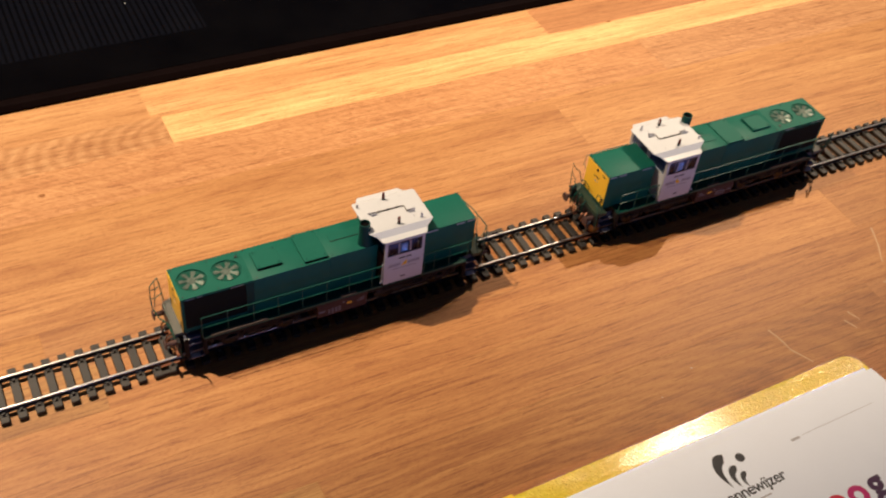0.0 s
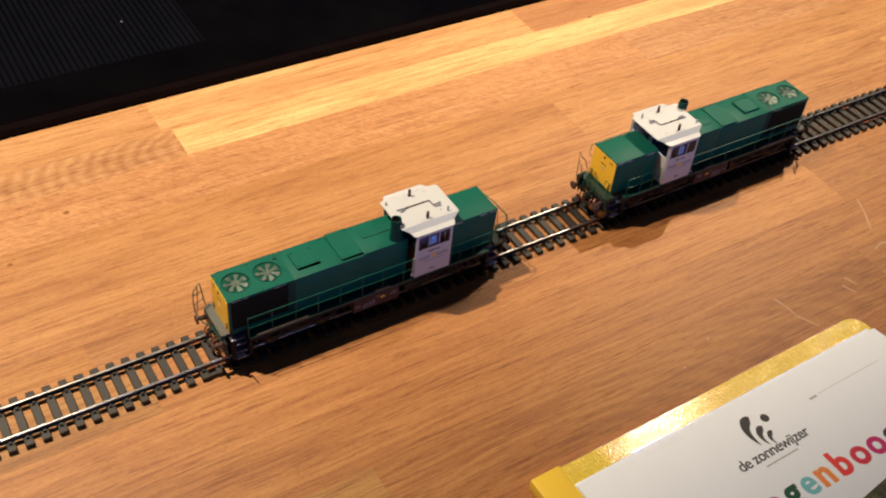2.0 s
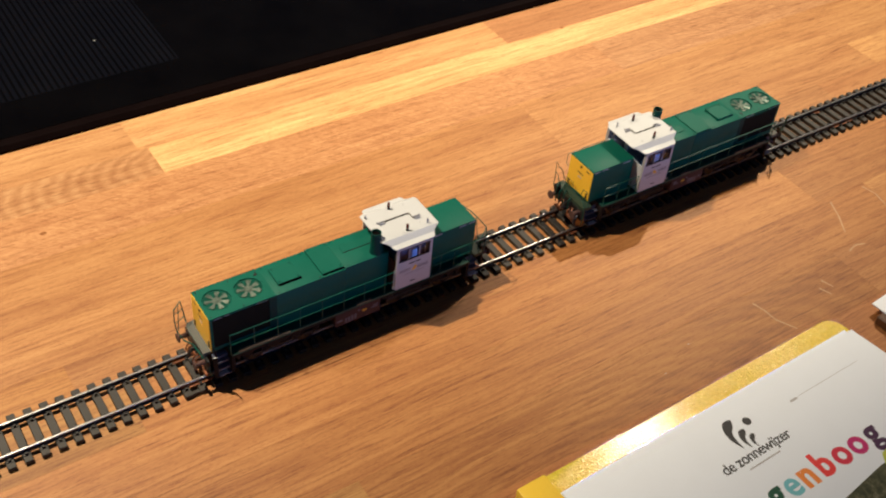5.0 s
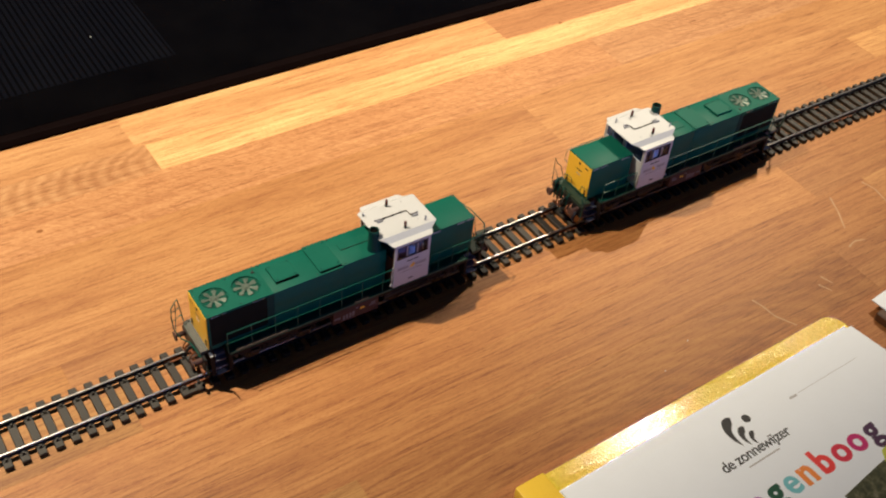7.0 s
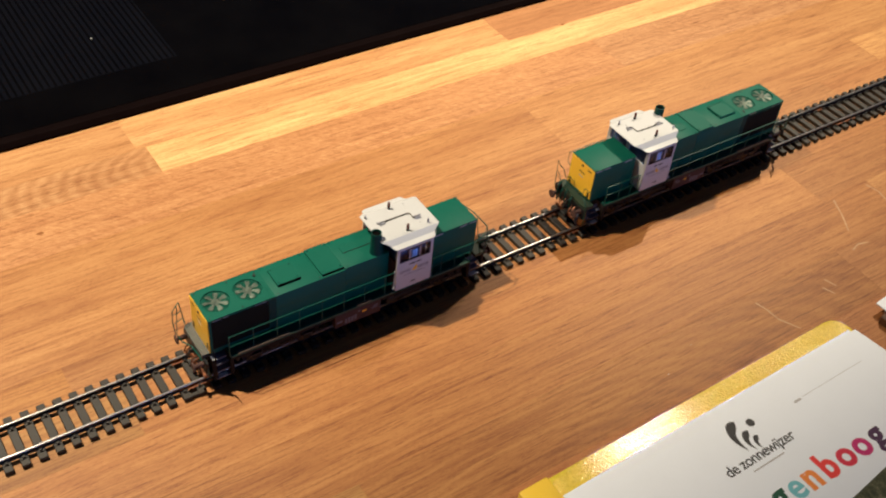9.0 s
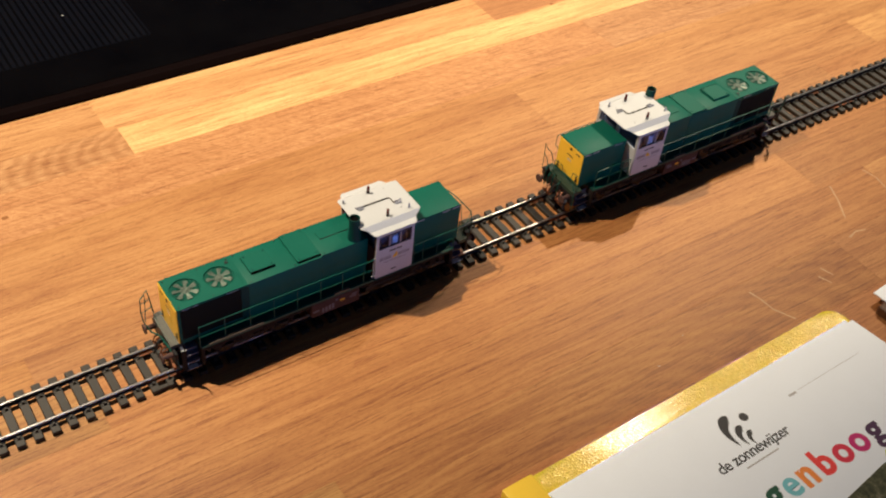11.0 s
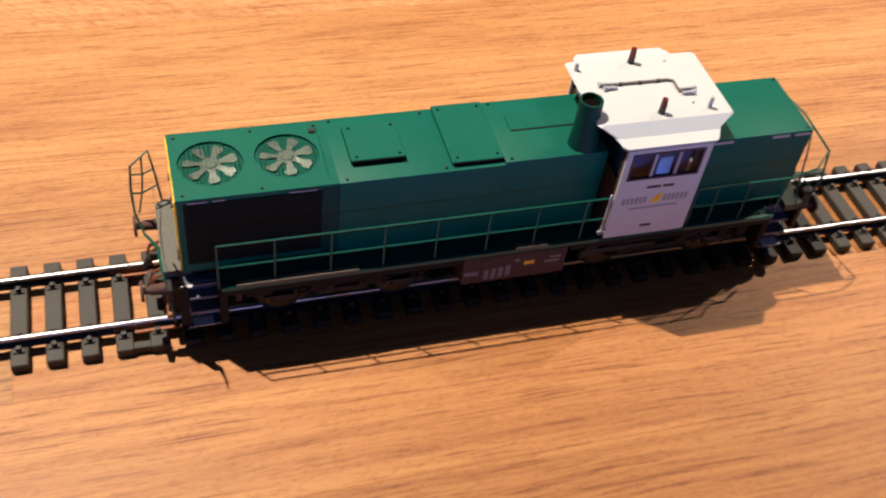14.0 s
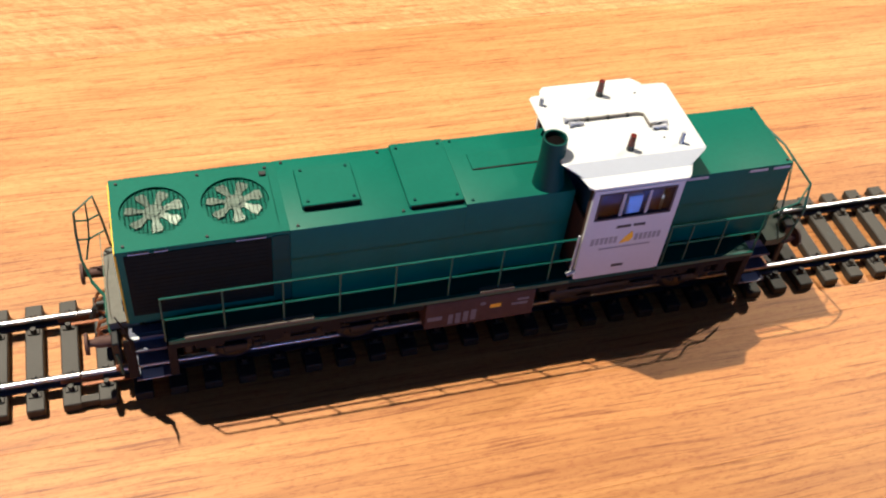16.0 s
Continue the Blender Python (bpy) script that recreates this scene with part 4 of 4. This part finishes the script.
def cab(loco, lp, lbox):
    """White driver's cab: walls leaning in towards the eaves, real window openings and a faceted roof."""
    X0, X1, Y, Z0, ZE = 95.8, 116.6, 16.9, 23.2, 50.0
    body = lbox("cab", WHITE, X0 + 0.4, X1 - 0.4, -16.6, 16.6, 22.2, 24.4, 0.1, loco, "white cab with dark windows")
    # side walls round the window opening
    for s in (-1, 1):
        def face(x0, x1, z0, z1, name="side_wall"):
            return lbox(name, WHITE, x0, x1, min(s * (Y - 0.9), s * Y), max(s * (Y - 0.9), s * Y), z0, z1, 0.0, body)
        face(X0, X1, 22.9, 40.9)
        face(X0, 97.2, 40.9, ZE)
        face(115.2, X1, 40.9, ZE)
        face(97.2, 115.2, 49.1, ZE)
        bm = bmesh.new()
        for a in ((97.2, 115.2, 40.9, 41.5), (97.2, 115.2, 48.5, 49.1), (97.2, 97.8, 41.5, 48.5), (114.6, 115.2, 41.5, 48.5)):
            box(bm, a[0], a[1], min(s * (Y - 0.7), s * (Y + 0.12)), max(s * (Y - 0.7), s * (Y + 0.12)), a[2], a[3], 0.08)
        wf = lp("window_frame", bm, NAVY, body, "black rubber window frame")
        for x in (103.2, 109.2):
            lbox("mullion", PALE, x - 0.35, x + 0.35, min(s * (Y - 0.6), s * (Y - 0.1)), max(s * (Y - 0.6), s * (Y - 0.1)), 41.5, 48.5, 0.05, wf)
        for x0, x1 in ((97.8, 102.85), (103.55, 108.85), (109.55, 114.6)):
            pane = lbox("pane", PANE, x0, x1, min(s * (Y - 0.5), s * (Y - 0.3)), max(s * (Y - 0.5), s * (Y - 0.3)), 41.5, 48.5, 0, wf)
            pane.visible_shadow = False
        y0, y1 = min(s * Y, s * (Y + 0.06)), max(s * Y, s * (Y + 0.06))
        for x0, x1, z0, z1, mat in ((103.2, 106.6, 37.9, 38.7, LETTER_DARK), (107.2, 110.0, 37.9, 38.7, LETTER_DARK),                                     (100.2, 112.6, 31.5, 31.95, CAB_GREY), (104.6, 107.4, 25.2, 26.0, LETTER_DARK)):
            lbox("lettering_bar", mat, x0, x1, y0, y1, z0, z1, 0, body)
        for x0, n in ((97.9, 6), (108.3, 6)):
            for i in range(n):
                lbox("lettering_bar", CAB_GREY, x0 + i * 1.08, x0 + i * 1.08 + 0.78, y0, y1, 33.3, 35.3, 0, body)
        bm = bmesh.new()
        drop = [(104.9, 33.0), (107.2, 33.2), (107.9, 34.6), (107.4, 36.4), (105.8, 34.6)]
        va = [bm.verts.new((x, s * Y, z)) for x, z in drop]
        vb = [bm.verts.new((x, s * (Y + 0.09), z)) for x, z in drop]
        bm.faces.new(vb)
        for i in range(5):
            bm.faces.new((va[i], va[(i + 1) % 5], vb[(i + 1) % 5], vb[i]))
        lp("emblem", bm, LOGO_YELLOW, body, "small yellow emblem")
        bm = bmesh.new()
        wire(bm, [(X0 - 0.7, s * 16.2, 24.0), (X0 - 0.7, s * 16.4, 36.5)], 0.28)
        wire(bm, [(X0 - 1.8, s * 16.8, 24.6), (X0 + 0.2, s * 16.8, 25.4)], 0.5)
        lp("grab_rail", bm, PALE, body)
    # end walls with windows
    for x, way in ((X0, 1), (X1, -1)):
        def endw(y0, y1, z0, z1):
            # brown on the exhaust side paints in that wall's shade; the other is white
            return lbox("end_wall", BROWN if way > 0 else WHITE, min(x, x + way * 0.9), max(x, x + way * 0.9), y0, y1, z0, z1, 0, body)
        endw(-16.3, 16.3, 22.9, 40.4)
        endw(-16.3, -15.2, 40.4, ZE)
        endw(15.2, 16.3, 40.4, ZE)
        endw(-15.2, 15.2, 49.4, ZE)
        endw(-1.2, 1.2, 40.4, 49.4)
        for y0, y1 in ((-15.2, -1.2), (1.2, 15.2)):
            pane = lbox("end_pane", PANE, min(x + way * 0.3, x + way * 0.5), max(x + way * 0.3, x + way * 0.5), y0, y1, 40.4, 49.4, 0, body, "dark end window")
            pane.visible_shadow = False
    # linings and filler block added; their blue stands in for bluish light inside
    for x in (X0 + 1.0, X1 - 1.3):
        for y0, y1 in ((-16.0, -13.2), (13.2, 16.0)):
            lbox("lining", INTERIOR, x, x + 0.3, y0, y1, 37, 49.3, 0, body)
    lbox("cab_floor", INTERIOR, X0 + 1, X1 - 1, -16, 16, 36, 37, 0, body)
    lbox("control_desk", INTERIOR, 97.2, 115.2, -13, 13, 37, 48.4, 0.6, body)
    for y in (-14.6, 14.6):
        lbox("seat", DEEP_BLUE, 104.6, 108.4, y - 1.6, y + 1.6, 37, 46.5, 0.9, body, "blue seat", 2)
    # roof: flat top, slope, gutter lip
    bm = bmesh.new()
    def ring(x0, x1, y, c, z):
        return [(x0, -y + c, z), (x0 + c, -y, z), (x1 - c, -y, z), (x1, -y + c, z), (x1, y - c, z), (x1 - c, y, z), (x0 + c, y, z), (x0, y - c, z)]
    loft(bm, [ring(95.4, 117.2, 16.6, 0.6, 49.9), ring(94.6, 118.1, 17.0, 1.0, 50.4), ring(94.6, 118.1, 17.0, 1.0, 50.9), ring(93.4, 119.6, 13.9, 1.0, 51.3), ring(90.0, 123.3, 11.6, 0.8, 53.1), ring(90.3, 123.0, 11.2, 0.8, 53.4)])
    roof = lp("cab_roof", bm, WHITE, loco, "white faceted cab roof")
    roof.data.set_sharp_from_angle(angle=radians(14))
    for y in (9.3, -9.0):
        bm = bmesh.new()
        rod(bm, (106, y, 53.3), (106, y, 54.8), 0.85, 0.75, sides=14)
        b = lp("beacon", bm, BLACK, roof, "rotating beacon with red-brown lens")
        bm = bmesh.new()
        rod(bm, (106, y, 54.8), (106, y, 57.4), 0.8, 0.66, sides=14)
        lp("lens", bm, BEACON, b)
    for x, y in ((91.8, 8.2), (118.0, -8.8)):
        bm = bmesh.new()
        rod(bm, (x, y, 53.3), (x, y, 55.4 if y > 0 else 56.4), 0.55, 0.45, sides=12)
        lp("antenna", bm, PALE, roof)
    for x, y in ((114.4, 8.8), (115.0, -6.6)):
        bm = bmesh.new()
        rod(bm, (x, y, 53.3), (x, y, 53.7), 0.3, sides=8)
        lp("roof_stud", bm, PALE, roof)
    for x, d, y in ((97.2, -1, 1.1), (115.0, 1, -2.9)):
        for o in (-0.8, 0.7):
            bm = bmesh.new()
            rod(bm, (x - d * 1.6, y + o, 54.0), (x + d * (1.0 + 0.5 * o), y + o, 54.0), 0.3, 0.36, sides=12)
            rod(bm, (x + d * (0.8 + 0.5 * o), y + o, 54.0), (x + d * (2.0 + 0.5 * o), y + o, 54.0), 0.36, 0.66, sides=14)
            box(bm, x - d * 0.5 - 0.25, x - d * 0.5 + 0.25, y + o - 0.3, y + o + 0.3, 53.3, 54.1, 0.05)
            lp("horn", bm, PALE, roof, "pale grey air horn")
    bm = bmesh.new()
    wire(bm, [(98.6, 1.6, 53.8), (112.0, 1.6, 53.8), (113.2, 1.0, 53.8), (113.2, -2.6, 53.8), (114.2, -3.2, 53.8)], 0.32)
    lp("horn_pipe", bm, PIPE_GREY, roof, "thin brown air pipe")
    for x in (100.2, 105, 109.6):
        lbox("pipe_clip", BLACK, x - 0.35, x + 0.35, 1.2, 2.0, 53.3, 54.1, 0.1, roof)


loco = locomotive()
far_loco = locomotive(False)
far_loco.matrix_world = pose(302.7 * M, 0.0005, 5.3 * M, 0, 0, 180)
tagged(far_loco, "green and white model diesel locomotive, yellow nose facing the other")


# ---- binder with sheets ----
def letters(text, size, x, y, z, mat, parent, bold=0.0, centre=True, name="title_letter", spread=1.0):
    cu = bpy.data.curves.new(name, "FONT")
    cu.body, cu.size, cu.offset, cu.extrude = text, size * M, bold * M, 0.00004
    cu.align_x = "CENTER" if centre else "LEFT"
    cu.space_character = spread
    tmp = bpy.data.objects.new("lettering_shape", cu)
    scene.collection.objects.link(tmp)
    bpy.context.view_layer.update()
    me = bpy.data.meshes.new_from_object(tmp.evaluated_get(bpy.context.evaluated_depsgraph_get()))
    bpy.data.objects.remove(tmp)
    me.materials.clear()
    me.materials.append(mat)
    ob = new(name, me)
    ob.parent = parent
    ob.location = (x * M, y * M, z * M)
    return ob


SLANT = Matrix.Translation((0.1034, -0.1387, 0)) @ Matrix.Rotation(radians(1.4), 4, "Z") @ Matrix.Translation((-0.1034, 0.1387, 0))


def binder():
    b = thing("ring_binder", "yellow glossy ring binder lying closed on the worktop", "binder")
    b.matrix_world = SLANT
    r, x1, y1 = 9.0, 303.5, -138.7
    arc = [(x1 - r + r * math.sin(a), y1 - r + r * math.cos(a)) for a in [i * math.pi / 16 for i in range(9)]]
    outline = [(102.6, -460), (x1, -460)] + arc[::-1] + [(102.6, y1)]
    bm = bmesh.new()
    prism(bm, outline, 2.6, 5.6)
    part("cover_board", bm, COVER, b, "embossed glossy yellow cover")
    bm = bmesh.new()
    prism(bm, outline, 0, 2.4)
    part("back_board", bm, COVER_SPINE, b)
    cube_part("spine", COVER_SPINE, b, 87, 103.2, -460, -138.2, 0, 8.0, 0.9, "plain yellow spine strip", 2)


def sheets():
    for x0, x1, y1, z, mat, label in (
        (101.2, 301.0, -152.4, 5.7, PAPER_RED, "dark red card under the white sheets"),
        (102.0, 301.6, -152.0, 6.5, PAPER_GREY, "grey paper sheet in the stack"),
        (102.8, 299.0, -150.2, 7.3, PAPER, "white paper sheets in the stack"),
    ):
        bm = bmesh.new()
        box(bm, x0, x1, y1 - 297, y1, z, z + 0.75, 0.05)
        solid("paper_sheet", bm, mat, label, "paper").matrix_world = SLANT
    cover = thing("school_paper", "white printed sheet with coloured title letters and photo", "paper")
    cover.matrix_world = SLANT
    bm = bmesh.new()
    prism(bm, [(103.4, -447), (304.2, -447), (304.2, -173), (301.6, -152.2), (103.0, -151.2)], 8.1, 8.9)
    part("page", bm, PAPER, cover)
    z = 8.93
    words = (("d", 146.0, "red"), ("e", 157.6, "red"), ("r", 166.2, "plum"), ("e", 175.4, "lilac"), ("g", 186.4, "green"), ("e", 196.8, "sky"), ("n", 207.2, "orange"), ("b", 219.0, "scarlet"), ("o", 231.0, "crimson"), ("o", 242.6, "magenta"), ("g", 254.0, "violet"))
    for ch, x, c in words:
        letters(ch, 18.5, x, -208.8, z, TITLE[c], cover, bold=0.4 if ch == "e" else 0.65)
    letters("de zonnewijzer", 7.9, 174.2, -184.0, z, LETTER_DARK, cover, bold=0.1, centre=False, name="school_lettering", spread=0.93)
    cube_part("small_lettering_bar", LETTER_GREY, cover, 186.5, 207, -187.5, -186.8, z - 0.02, z + 0.03)
    cube_part("form_line", LETTER_GREY, cover, 241, 286, -168.7, -168.5, z - 0.02, z + 0.03)
    cube_part("small_lettering_bar", LETTER_GREY, cover, 234.5, 239.4, -169.6, -168.4, z - 0.02, z + 0.03)
    # school emblem: a dot and three comma-shaped drops
    bm = bmesh.new()
    prism(bm, [(p[0], p[1]) for p in circle(206.2, -166.2, 2.3, 0, 20)], z - 0.02, z + 0.03)
    part("emblem_dot", bm, LETTER_DARK, cover)

    def drop(head, bulge, tail, width):
        bm = bmesh.new()
        left, right = [], []
        for i in range(15):
            u = i / 14
            p = Vector(head) * (1 - u) ** 2 + Vector(bulge) * 2 * u * (1 - u) + Vector(tail) * u * u
            d = ((Vector(bulge) - Vector(head)) * (1 - u) + (Vector(tail) - Vector(bulge)) * u).normalized()
            w = width * min(1.0, math.sqrt(max(u, 0.0) / 0.22)) * (1 - max(0, u - 0.22) / 0.78) ** 0.8
            left.append((p.x - d.y * w, p.y + d.x * w))
            right.append((p.x + d.y * w, p.y - d.x * w))
        prism(bm, left[1:-1] + [tuple(tail)] + right[1:-1][::-1] + [tuple(head)], z - 0.02, z + 0.03)
        part("emblem_drop", bm, LETTER_DARK, cover)

    drop((199.6, -161.6), (189.5, -164.5), (193.4, -177.5), 2.7)
    drop((201.6, -168.8), (194.5, -171.0), (197.4, -179.0), 1.9)
    drop((203.8, -173.0), (198.6, -174.8), (200.8, -180.2), 1.4)
    bm = bmesh.new()
    prism(bm, [(198, -304), (300, -304), (300, -217.5), (242, -218.3), (213, -221.5)], z - 0.02, z + 0.02)
    part("photo", bm, PHOTO, cover, "printed dark woodland photo")
    bm = bmesh.new()
    prism(bm, [(245, -219.5), (265, -218), (265, -211), (249, -214)], z, z + 0.06)
    part("lime_shape", bm, LIME, cover, "lime green printed shape")


binder()
sheets()


# ---- things at the worktop's right ----
def loose_sheet():
    bm = bmesh.new()
    c, s = math.cos(radians(5)), math.sin(radians(5))
    corner = (330.3, -138.7)
    pts = [(0, 0), (148, 0), (148, -105), (0, -105)]
    prism(bm, [(corner[0] + x * c - y * s, corner[1] + x * s + y * c) for x, y in pts], 6.2, 6.8)
    solid("loose_sheet", bm, PAPER, "white sheet lying on a dark wooden board", "paper")
    bm = bmesh.new()
    box(bm, 0, 150, -108, 0, 0, 6.0, 0.8)
    solid("wooden_board", bm, DARK_WOOD, "small dark stained wooden board on the worktop", "board", at=(326, -146, 0), turn=5)


loose_sheet()
